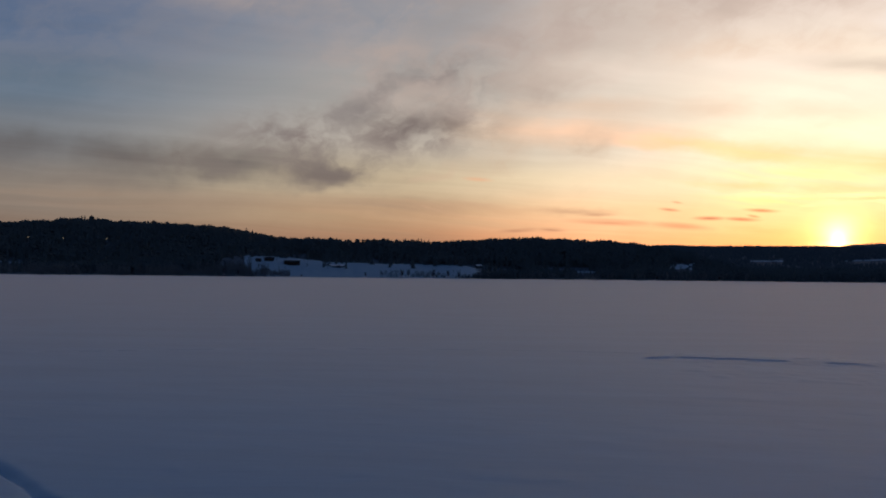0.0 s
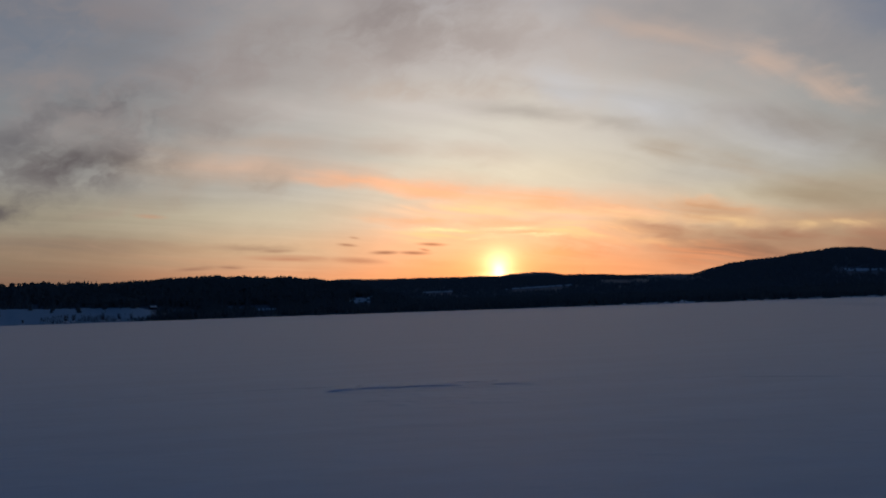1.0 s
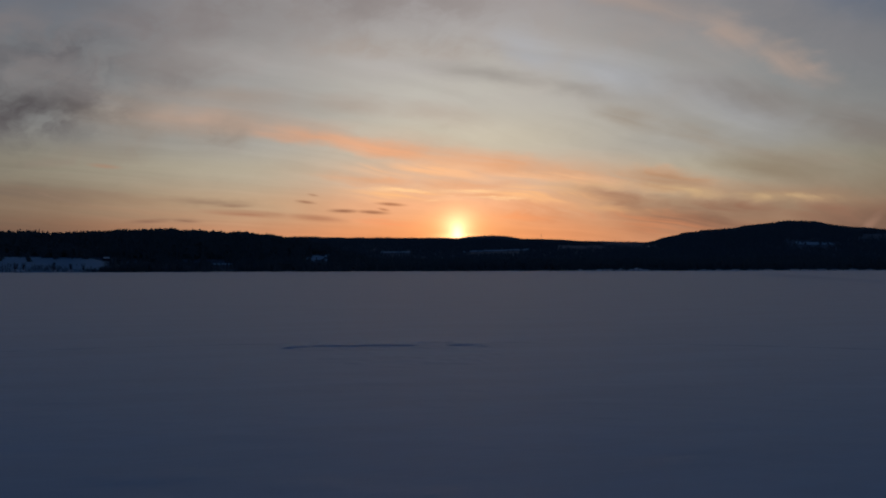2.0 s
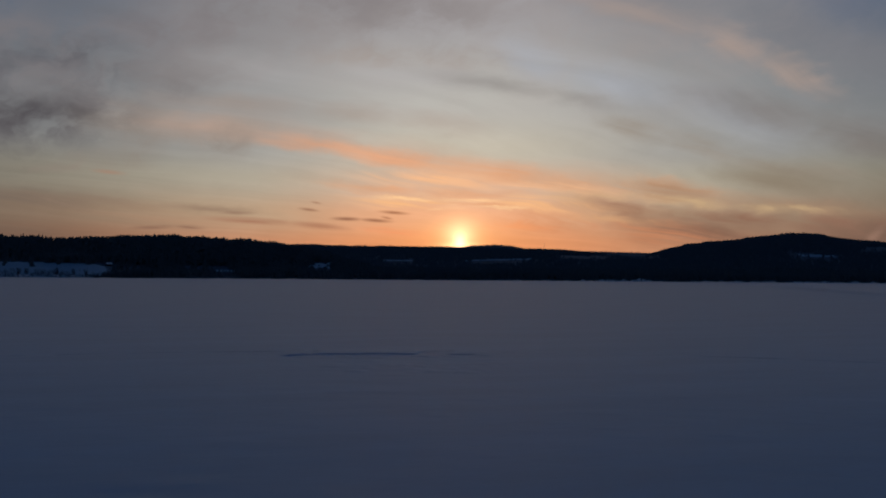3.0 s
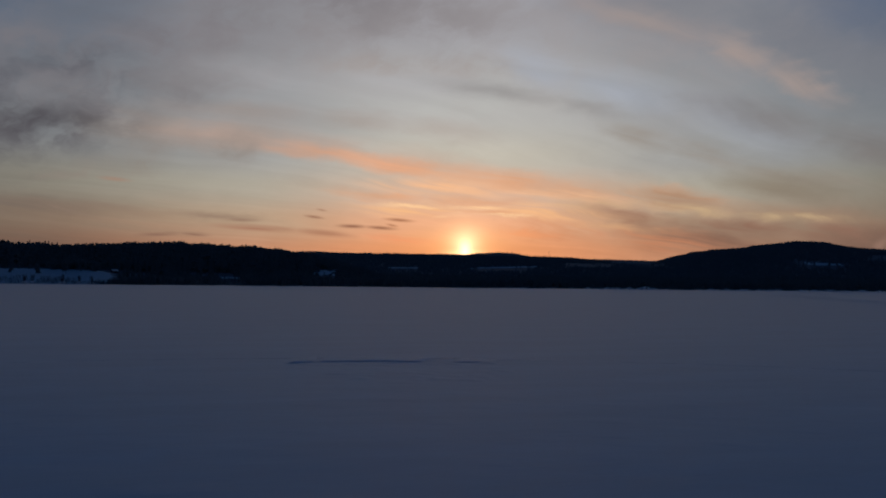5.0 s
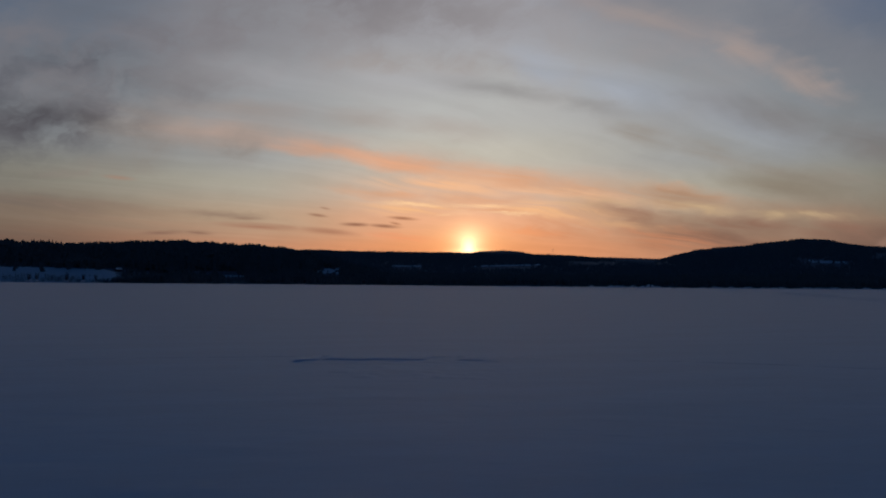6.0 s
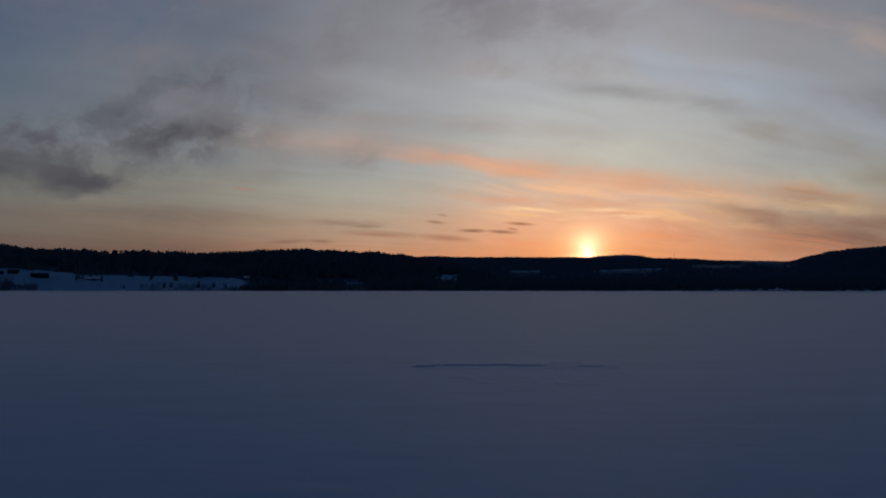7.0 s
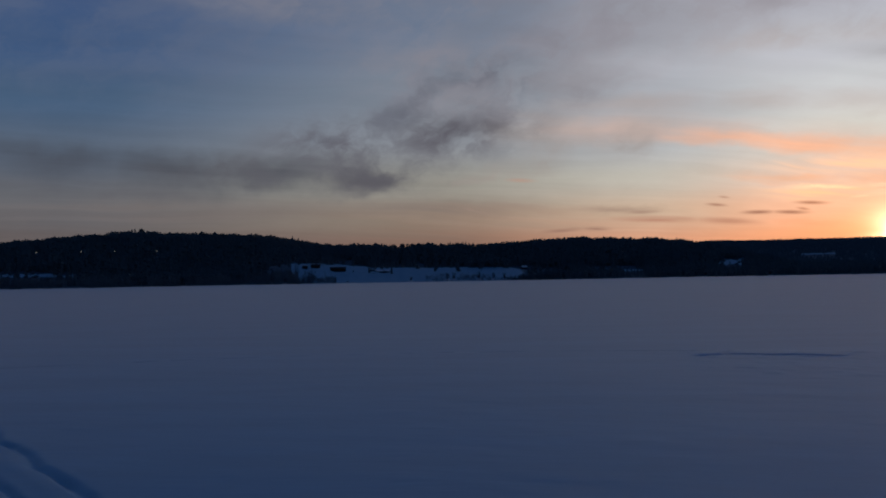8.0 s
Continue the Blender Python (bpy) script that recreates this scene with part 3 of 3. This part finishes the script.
def scatter(name, shapes, spots, sizes, mat, seed, squash=(0.85, 1.25)):
    """One mesh of many plants: a shape drawn at random for each spot, turned and scaled."""
    rng = np.random.default_rng(seed)
    pick = rng.integers(0, len(shapes), len(spots))
    P, F, n = [], [], 0
    for k, (p, f) in enumerate(shapes):
        at = spots[pick == k]
        if not len(at):
            continue
        h = sizes[pick == k]
        a = rng.uniform(0, 2 * np.pi, len(at))
        w = h * rng.uniform(*squash, len(at))
        c, s = np.cos(a)[:, None], np.sin(a)[:, None]
        q = np.stack([(p[:, 0] * c - p[:, 1] * s) * w[:, None], (p[:, 0] * s + p[:, 1] * c) * w[:, None], p[:, 2] * h[:, None]], -1) + at[:, None, :]
        P.append(q.reshape(-1, 3))
        F.append((f[None] + (np.arange(len(at)) * len(p))[:, None, None]).reshape(-1, 3) + n)
        n += q.shape[0] * q.shape[1]
    return numpy_object(name, np.concatenate(P), np.concatenate(F), mat)


# open snow in the woods, fitted to the camera's view: bearings and heights in degrees between which no tree stands in
# the way
CLEARINGS = [(-30.5, -24.8, 0.50, 0.80), (-14.2, -4.2, 0.0, 0.98), (-4.4, -1.2, 0.0, 0.84), (-1.4, 0.9, 0.0, 0.68), (0.6, 2.4, 0.36, 0.62), (-13.6, -8.0, 0.9, 1.30), (14.0, 15.7, 0.56, 0.94),
             (8.3, 9.8, 0.31, 0.38), (18.6, 20.6, 1.08, 1.15), (24.0, 25.4, 1.11, 1.17), (25.2, 26.8, 1.15, 1.22), (26.6, 28.2, 1.20, 1.30), (30.0, 36.4, 1.40, 1.50),
             (43.6, 45.2, 1.56, 1.70), (44.4, 46.4, 1.38, 1.48), (47.4, 51.0, 1.84, 2.02), (1.4, 2.8, 0.62, 0.76), (2.4, 5.0, 0.53, 0.63), (5.6, 9.4, 0.58, 0.66),
             # gaps in the trees that only keep the street lamps in sight
             (-27.2, -26.98, 1.8, 2.0), (-24.78, -24.56, 1.8, 2.05), (-22.93, -22.71, 1.8, 2.05), (-20.55, -20.33, 1.8, 2.05)]


def seen_at(b, up, r0=850, r1=1480):
    """The distance at which the ground at a bearing rises to a height in degrees."""
    r = np.arange(r0, r1, 2.0)
    e = np.degrees(np.arctan2(land(np.full_like(r, b), r) - EYE, r))
    return float(r[np.argmax(e >= up)])


def snow_clearing(b0, b1, low, top, label):
    """Open snow between two heights in degrees, each given at both ends."""
    b = np.arange(b0, b1, 0.06)
    u = (b - b0) / (b1 - b0)
    near = np.array([seen_at(k, low[0] + (low[1] - low[0]) * f, 850, 2600) for k, f in zip(b, u)])
    far_edge = np.array([seen_at(k, top[0] + (top[1] - top[0]) * f, 850, 2600) for k, f in zip(b, u)])
    v = np.linspace(0, 1, 16)
    B, V = np.meshgrid(b, v, indexing="ij")
    R = near[:, None] + np.maximum(far_edge - near, 8.0)[:, None] * V
    ragged = 0.32 * ripple(B * 5.0, V * 3.0, 3)
    cover = rise(0, 0.18, np.minimum(u, 1 - u)[:, None] + ragged) * rise(0, 0.25, np.minimum(V, 1 - V) + ragged)
    Z = land(B, R) - 0.8 + 2.0 * cover
    a = np.radians(B)
    i = np.arange(B.size).reshape(B.shape)
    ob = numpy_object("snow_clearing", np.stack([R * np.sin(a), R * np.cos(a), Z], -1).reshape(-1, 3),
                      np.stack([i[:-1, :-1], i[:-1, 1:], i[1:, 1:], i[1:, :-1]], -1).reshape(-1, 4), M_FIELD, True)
    return tagged(ob, label, "clearing", kind="structure")


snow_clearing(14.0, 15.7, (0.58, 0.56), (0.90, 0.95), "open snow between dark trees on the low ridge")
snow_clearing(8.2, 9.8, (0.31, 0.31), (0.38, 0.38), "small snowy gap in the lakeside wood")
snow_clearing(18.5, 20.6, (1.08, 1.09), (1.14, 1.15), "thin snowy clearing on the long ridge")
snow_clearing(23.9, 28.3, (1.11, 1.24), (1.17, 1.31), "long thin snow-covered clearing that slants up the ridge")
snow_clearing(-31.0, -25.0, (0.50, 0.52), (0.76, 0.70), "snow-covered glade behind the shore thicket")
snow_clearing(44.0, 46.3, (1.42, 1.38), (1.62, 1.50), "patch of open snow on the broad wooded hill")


def spots_in(b0, b1, r0, r1, count, seed, lo, hi, ragged=0.0):
    """Places for trees: bearings, distances and sizes, with the clearings left open."""
    rng = np.random.default_rng(seed)
    b = rng.uniform(b0, b1, count)
    r = np.sqrt(rng.uniform(0, 1, count) * (np.square(r1 if np.isscalar(r1) else r1(b)) - np.square(r0 if np.isscalar(r0) else r0(b))) + np.square(r0 if np.isscalar(r0) else r0(b)))
    h = rng.uniform(lo, hi, count) * (1 + 0.35 * ripple(b * 1.7, r / 60.0, 2))
    z = land(b, r)
    keep = z > 0.3
    low, top = np.degrees(np.arctan2(z - EYE, r)), np.degrees(np.arctan2(z + h - EYE, r))
    for c0, c1, e0, e1 in CLEARINGS:
        wob = 0.9 * ripple(np.degrees(np.arctan2(z, r)) * 9.0, c0 + 7.7, 2) * min(1.0, c1 - c0)
        edge = 0.10 * ripple(b * 1.9 + c0, 5.0, 3)
        inside = (b > c0 + wob) & (b < c1 + wob) & (top > e0 + edge) & (low < e1 + 0.6 * edge)
        keep &= ~inside | (rng.uniform(0, 1, count) < 0.06)
    if ragged:
        keep &= ripple(b * 2.4, r / 35.0, 3) > -ragged
    b, r, z, h = b[keep], r[keep], z[keep], h[keep]
    a = np.radians(b)
    return np.stack([r * np.sin(a), r * np.cos(a), z - 0.2], -1), h


rnd = random.Random(11)
SPRUCES = [join(spruce_shape(rnd, 5, 6, girth=rnd.uniform(0.20, 0.29)), stem_shape(0.3, 0.02, 3)) for _ in range(7)]
PINES = [join(pine_shape(rnd, 5), stem_shape(0.8, 0.018, 3)) for _ in range(4)]
FAR_SPRUCES = [spruce_shape(rnd, 3, 5, girth=rnd.uniform(0.28, 0.4), bare=0.0) for _ in range(6)]
BUSHES = [twig_shape(rnd, rnd.choice((2, 3, 4)), 30) for _ in range(8)]

FORESTS = [  # label, bearings, distances, number, tree heights, shapes
    ("dense dark spruce and pine forest on a snowy hill", (-34, -6), (lambda b: shore(b) + 60, 1560), 17500, (8, 12), SPRUCES + PINES),
    ("dark spruce and pine wood on a low ridge", (-14, 16), (lambda b: shore(b) + 95, 1400), 13500, (7.5, 11), SPRUCES + PINES),
    ("dark lakeside conifer wood along the snowy shore", (2.5, 53), (lambda b: shore(b) + 6, 1420), 15000, (6, 12), SPRUCES + PINES[:1]),
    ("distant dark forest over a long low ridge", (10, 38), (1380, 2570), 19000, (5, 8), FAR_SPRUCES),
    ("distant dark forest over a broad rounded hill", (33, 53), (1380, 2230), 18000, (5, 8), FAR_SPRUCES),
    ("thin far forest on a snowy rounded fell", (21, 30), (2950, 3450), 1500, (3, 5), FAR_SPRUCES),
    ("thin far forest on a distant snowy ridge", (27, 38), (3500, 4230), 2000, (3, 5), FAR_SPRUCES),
]
for k, (label, (b0, b1), (r0, r1), count, (lo, hi), shapes) in enumerate(FORESTS):
    at, size = spots_in(b0, b1, r0, r1, count, 100 + k, lo, hi)
    tagged(scatter("conifer_forest", shapes, at, size, M_HAZY if r1 > 2000 else M_NEEDLES, 200 + k), label, "forest", kind="stuff")

for k, (b0, b1, d0, d1, count, lo, hi, label) in enumerate((
        (-33, -12, 2, 75, 2600, 4, 11, "leafless frosted birch and willow thicket on the shore"),
        (-19, -11.0, 2, 75, 1700, 2, 5.5, "leafless grey willow thicket below the farm"),
        (-16.5, -9.6, 3, 50, 1900, 2, 5, "dense leafless willow thicket at the farm field's foot"),
        (-4.0, 4.6, 3, 60, 1100, 1.5, 4.5, "scattered leafless willow scrub at the field edge"),
        (2, 20, 2, 45, 900, 3, 9, "leafless birch thicket on the snowy shore"),
        (20, 52, 0, 30, 850, 2, 6, "low leafless willow scrub on the snowy shore"),
        (-16, -8, 60, 190, 260, 3, 7, "sparse leafless birches on the snowy field"))):
    rng = np.random.default_rng(40 + k)
    b = rng.uniform(b0, b1, count)
    r = shore(b) + rng.uniform(d0, d1, count)
    keep = ripple(b * 1.6, r / 22.0 + k, 3) > rng.uniform(-0.3, 0.35, count) * np.clip(1.3 - np.minimum(b - b0, b1 - b) / 3.0, 0.3, 1.3)
    b, r = b[keep], r[keep]
    a = np.radians(b)
    at = np.stack([r * np.sin(a), r * np.cos(a), np.maximum(land(b, r), 0) - 0.1], -1)
    tagged(scatter("leafless_thicket", BUSHES, at, rng.uniform(lo, hi, len(b)), M_TWIG, 60 + k), label, "thicket", kind="stuff")

# young growth that closes the field's end, taller away from it
rng = np.random.default_rng(71)
b = 0.2 + 4.6 * np.sqrt(rng.uniform(0, 1, 420))
r = shore(b) + rng.uniform(4, 26, len(b))
a = np.radians(b)
at = np.stack([r * np.sin(a), r * np.cos(a), np.maximum(land(b, r), 0) - 0.1], -1)
tall = (1.0 + 1.9 * (b - 0.2)) * rng.uniform(0.55, 1.15, len(b))
tagged(scatter("young_growth", SPRUCES + BUSHES[:4], at, tall, M_NEEDLES, 73), "young dark spruce growth at the end of the snowy field", "thicket", kind="stuff")


def part(name, shape, mat, parent, label="", smooth=False):
    """Links points and triangles, or a bmesh, as one mesh under a thing or a part."""
    if isinstance(shape, tuple):
        ob = numpy_object(name, shape[0], shape[1], mat, smooth)
    else:
        me = bpy.data.meshes.new(name)
        shape.to_mesh(me)
        shape.free()
        me.materials.append(mat)
        ob = new(name, me)
    ob.parent = parent
    return tagged(ob, label)


def standing(b, r, turn=0.0, size=1.0, sink=0.0):
    """A pose on the ground at a bearing and a distance."""
    z = float(land(b, r))
    return pose(*ahead(b, r, max(z, 0.0) - sink), 0, 0, turn) @ Matrix.Scale(size, 4)


def place(ob, m):
    """copy_thing keeps the first one's scale, so the size is set afterwards."""
    c = copy_thing(ob, Matrix.LocRotScale(m.to_translation(), m.to_quaternion(), None))
    c.scale = m.to_scale()
    return c


# trees that stand out singly along the crests and on the shore
def spruce_tree(k):
    r = random.Random(300 + k)
    ob = new("spruce_tree")
    part("trunk", stem_shape(0.35, 0.016, 6), M_BARK, ob, "grey-brown trunk")
    part("crown", spruce_shape(r, 11, 9, girth=r.uniform(0.20, 0.32), bare=r.uniform(0.06, 0.16)), M_NEEDLES, ob)
    return tagged(ob, "dark narrow spruce standing out on the snowy ridge", "tree", "trees on the crest")


def pine_tree(k):
    r = random.Random(340 + k)
    ob = new("pine_tree")
    part("trunk", stem_shape(0.8, 0.017, 6), M_BARK, ob, "bare grey-brown trunk")
    part("crown", pine_shape(r, 16, 1.25), M_NEEDLES, ob)
    return tagged(ob, "dark pine with a broad ragged crown on the ridge", "tree", "trees on the crest")


kinds = [spruce_tree(k) for k in range(4)] + [pine_tree(k) for k in range(6)]
used = set()
rnd = random.Random(21)


def plant(b, r, h):
    k = rnd.randrange(len(kinds))
    m = standing(b, r, rnd.uniform(0, 360), h, 0.3)
    if k in used:
        return place(kinds[k], m)
    used.add(k)
    kinds[k].matrix_basis = m
    return kinds[k]


for b0, b1, r, n, lo, hi in ((-30, -11, 1500, 64, 11, 14.5), (-11, 0, 1330, 54, 10, 13.5), (0, 13, 1330, 48, 9, 12), (13.5, 23, 2500, 12, 6, 8), (35.4, 47, 2150, 14, 5, 8)):
    for k in range(n):
        b = b0 + (b1 - b0) * (k + rnd.uniform(0, 1)) / n
        plant(b, r + rnd.uniform(-14, 10), rnd.uniform(lo, hi) * (1.0 + 0.4 * float(ripple(b * 1.9, 6.0, 2))))


# low snow bank that the wind has piled along the shore
bank_b = np.arange(-34, 54, 0.11)
bank_d = np.arange(1.0, 17.0, 1.0)
BB, DD = np.meshgrid(bank_b, bank_d, indexing="ij")
RR = shore(BB) + DD
crest = np.exp(-(((DD - 8) / 3.6) ** 2)) * (0.35 + 1.1 * rise(24, 32, BB) * (1 + 0.5 * rise(33.0, 33.6, BB) * (1 - rise(35.0, 35.6, BB))) * np.clip(0.5 + 1.6 * ripple(BB * 3.1, DD / 9.0, 3), 0, 1.6) + 0.3 * ripple(BB * 2.0, 4.0, 3))
ZZ = np.maximum(land(BB, RR), 0) - 0.25 + 1.3 * crest
AA = np.radians(BB)
ids = np.arange(BB.size).reshape(BB.shape)
bank = numpy_object("shore_snow_bank", np.stack([RR * np.sin(AA), RR * np.cos(AA), ZZ], -1).reshape(-1, 3),
                    np.stack([ids[:-1, :-1], ids[:-1, 1:], ids[1:, 1:], ids[1:, :-1]], -1).reshape(-1, 4), M_ROOF_SNOW, True)
tagged(bank, "uneven bank of wind-blown snow along the lake shore", "snow bank", kind="structure")

# ---------------------------------------------------------------- the farm on the field
M_BOARDS = plain_material("tarred_boards", (0.016, 0.013, 0.012), (0.05, 0.04, 0.035), 1.2, stretch=(4, 4, 0.3))
M_TIN = plain_material("dark_roof", (0.02, 0.02, 0.022), (0.05, 0.05, 0.055), 0.8, 0.7)
M_GLASS = plain_material("dark_glass", (0.01, 0.012, 0.015), (0.015, 0.018, 0.02), 1.0, 0.1)
M_STEEL = plain_material("galvanised_steel", (0.16, 0.16, 0.17), (0.28, 0.28, 0.29), 4.0, 0.45, metal=0.8)


def box(bm, x0, x1, y0, y1, z0, z1):
    v = [bm.verts.new((x, y, z)) for z in (z0, z1) for x, y in ((x0, y0), (x1, y0), (x1, y1), (x0, y1))]
    for q in ((3, 2, 1, 0), (4, 5, 6, 7), (0, 1, 5, 4), (1, 2, 6, 5), (2, 3, 7, 6), (3, 0, 4, 7)):
        bm.faces.new([v[i] for i in q])
    return bm


def gable_body(length, depth, eaves, top):
    bm = bmesh.new()
    h = depth / 2
    ring = [(-h, 0), (h, 0), (h, eaves), (0, top), (-h, eaves)]
    v = [[bm.verts.new((x, y, z)) for y, z in ring] for x in (-length / 2, length / 2)]
    bm.faces.new(v[0][::-1]), bm.faces.new(v[1])
    for i in range(5):
        j = (i + 1) % 5
        bm.faces.new((v[0][i], v[0][j], v[1][j], v[1][i]))
    bmesh.ops.recalc_face_normals(bm, faces=bm.faces)
    return bm


def roof_slab(length, depth, eaves, top, thick, out, lift, side):
    """One slope of a gable roof, with an overhang."""
    bm = bmesh.new()
    h = depth / 2
    k = (top - eaves) / h
    ring = [(0, top + lift), (side * (h + out), eaves - k * out + lift), (side * (h + out), eaves - k * out + lift + thick), (0, top + lift + thick)]
    v = [[bm.verts.new((x, y, z)) for y, z in ring] for x in (-length / 2 - out, length / 2 + out)]
    bm.faces.new(v[0]), bm.faces.new(v[1][::-1])
    for i in range(4):
        j = (i + 1) % 4
        bm.faces.new((v[0][i], v[0][j], v[1][j], v[1][i]))
    bmesh.ops.recalc_face_normals(bm, faces=bm.faces)
    return bm


def farm_building(name, label, b, r, turn, length, depth, eaves, top, windows, doors, chimney=False, front_snow=False):
    ob = new(name)
    ob.matrix_basis = standing(b, r, -b + turn, 1.0, 0.5)
    part("wall", gable_body(length, depth, eaves, top), M_BOARDS, ob, "dark weathered board walls")
    for side in (-1, 1):
        roof = part("roof", roof_slab(length, depth, eaves, top, 0.14, 0.5, 0.02, side), M_TIN, ob, "dark sheet roof slope")
        if side == 1 or front_snow:
            part("roof_snow", roof_slab(length, depth, eaves, top, 0.22, 0.42, 0.17, side), M_ROOF_SNOW, roof, "snow lying on the roof")
    y = -depth / 2
    for k in range(windows):
        x = -length * 0.38 + k * 1.9
        w = part("window", box(bmesh.new(), x - 0.5, x + 0.5, y - 0.06, y + 0.02, 1.3, 2.3), M_BOARDS, ob, "dark window frame")
        for s in (-1, 1):
            part("pane", box(bmesh.new(), x + s * 0.23 - 0.19, x + s * 0.23 + 0.19, y - 0.075, y - 0.055, 1.38, 2.22), M_GLASS, w, "dark glass pane")
    for k in range(doors):
        x = length * 0.18 + k * 4.0
        d = part("door", box(bmesh.new(), x - 1.2, x + 1.2, y - 0.07, y + 0.02, 0.5, 2.9), M_BOARDS, ob, "dark plank door")
        part("handle", box(bmesh.new(), x - 0.05, x + 0.05, y - 0.14, y - 0.06, 1.4, 1.7), M_STEEL, d, "steel handle")
    if chimney:
        c = part("chimney", box(bmesh.new(), 0.6, 1.3, -0.35, 0.35, top - 0.5, top + 1.1), M_BOARDS, ob, "dark chimney")
        part("chimney_cap", box(bmesh.new(), 0.5, 1.4, -0.45, 0.45, top + 1.103, top + 1.25), M_TIN, c)
    return tagged(ob, label, "building", "farm buildings")


FARM = seen_at(-9.5, 0.62)
farm_building("barn", "long dark wooden barn on the snowy field", -9.5, FARM, 3, 15.5, 8.0, 4.0, 5.4, 2, 2)
farm_building("farmhouse", "small dark wooden house with a chimney on the field", -10.9, FARM + 8, -8, 9.0, 7.0, 3.0, 4.6, 3, 0, True)
farm_building("shed", "low dark shed beside the farmhouse", -11.55, FARM + 2, 12, 4.5, 4.0, 2.2, 4.0, 0, 1)
farm_building("long_shed", "long low dark shed with snow on its roof", -6.72, FARM + 6, -4, 15.0, 5.5, 2.0, 3.6, 3, 1, False, True)


farm_building("cabin", "small lakeside cabin with snow on its roof", 2.25, seen_at(2.25, 0.60), 20, 6.5, 5.0, 2.4, 4.0, 1, 1, False, True)


# ---------------------------------------------------------------- lamps, mast, shrubs
def glow_material(name, colour, strength):
    m = bpy.data.materials.new(name)
    m.use_nodes = True
    N = Nodes(m.node_tree)
    e = N.add("ShaderNodeEmission")
    e.inputs[0].default_value, e.inputs[1].default_value = colour, strength
    N.put(N.add("ShaderNodeOutputMaterial").inputs[0], e.outputs[0])
    return m


M_LIT = glow_material("lit_lamp_glass", (1.0, 0.93, 0.8, 1), 0.26)


def street_lamp():
    ob = new("street_lamp")
    part("pole", stem_shape(8.0, 0.11, 8, 0.6), M_STEEL, ob, "grey steel pole")
    part("arm", box(bmesh.new(), -0.05, 0.05, -1.3, 0.1, 7.85, 7.98), M_STEEL, ob)
    head = part("lamp_head", box(bmesh.new(), -0.5, 0.5, -2.0, -1.1, 7.8, 8.02), M_STEEL, ob)
    part("lamp_glass", box(bmesh.new(), -0.6, 0.6, -2.1, -1.15, 7.35, 7.79), M_LIT, head, "lit pale lamp glass")
    return tagged(ob, "lit street lamp on a steel pole among dark trees", "street lamp", "street lamps on the hill")


lamp = street_lamp()
for k, (b, up) in enumerate(((-27.09, 1.62), (-24.67, 1.67), (-22.82, 1.66), (-20.44, 1.67), (-6.71, 1.70))):
    m = standing(b, seen_at(b, up, 950), -b)
    if k:
        copy_thing(lamp, m)
    else:
        lamp.matrix_basis = m

mast = new("radio_mast")
mast.matrix_basis = standing(28.9, 2490)
for k in range(3):
    a = 2.0944 * k
    leg = part("leg", stem_shape(24, 0.16, 4, 0.4), M_STEEL, mast)
    leg.location = (0.7 * math.cos(a), 0.7 * math.sin(a), 0)
for z in (5, 10, 15, 20):
    part("brace", box(bmesh.new(), -0.7, 0.7, -0.7, 0.7, z, z + 0.15), M_STEEL, mast)
tagged(mast, "thin grey steel lattice mast on the far ridge", "mast")


def shrub(k):
    r = random.Random(500 + k)
    ob = new("willow_shrub")
    part("stems", twig_shape(r, 7, 150, 0.5), M_BARK, ob, "bare grey-brown stems")
    bm = bmesh.new()
    bmesh.ops.create_icosphere(bm, subdivisions=2, radius=0.42)
    for v in bm.verts:
        n = noise.noise(v.co * 4 + Vector((k, 0, 0)))
        v.co = Vector((v.co.x * (1 + 0.3 * n), v.co.y * (1 + 0.3 * n), max(-0.05, v.co.z * 0.45 * (1 + n))))
    part("snow_cap", bm, M_ROOF_SNOW, ob, "snow drifted round the stems")
    return tagged(ob, "bare willow shrub half buried in shore snow", "shrub", "shrubs on the shore")


rnd = random.Random(77)
LOW_SCRUB = [(rnd.uniform(28, 50), rnd.uniform(-3, 3), rnd.uniform(1.6, 3.6)) for _ in range(44)]
shrubs = [shrub(k) for k in range(4)]
first = set()
for k, (b, d, h) in enumerate(((-4.9, 18, 5), (-2.6, 16, 9), (-2.2, 22, 8), (-0.6, 18, 9), (0.3, 20, 8), (1.0, 16, 7), (-12.8, 14, 6), (-13.6, 20, 7.5), (-11.7, 10, 4), (-8.9, 8, 3),
                               (31.2, 2, 3.5), (32.7, 1, 4), (33.4, 3, 4.5), (34.2, 0, 4), (34.9, 2, 5), (35.6, 1, 3.5), (36.6, 1, 4), (38.4, 2, 4), (40.1, 0, 3.5), (29.2, 4, 7), (29.6, 5, 6), (13.3, 6, 5), (17.0, 5, 5), *LOW_SCRUB)):
    i = k % 4
    m = standing(b, float(shore(b)) + d, 77.0 * k, h, 0.1)
    if i in first:
        place(shrubs[i], m)
    else:
        first.add(i)
        shrubs[i].matrix_basis = m
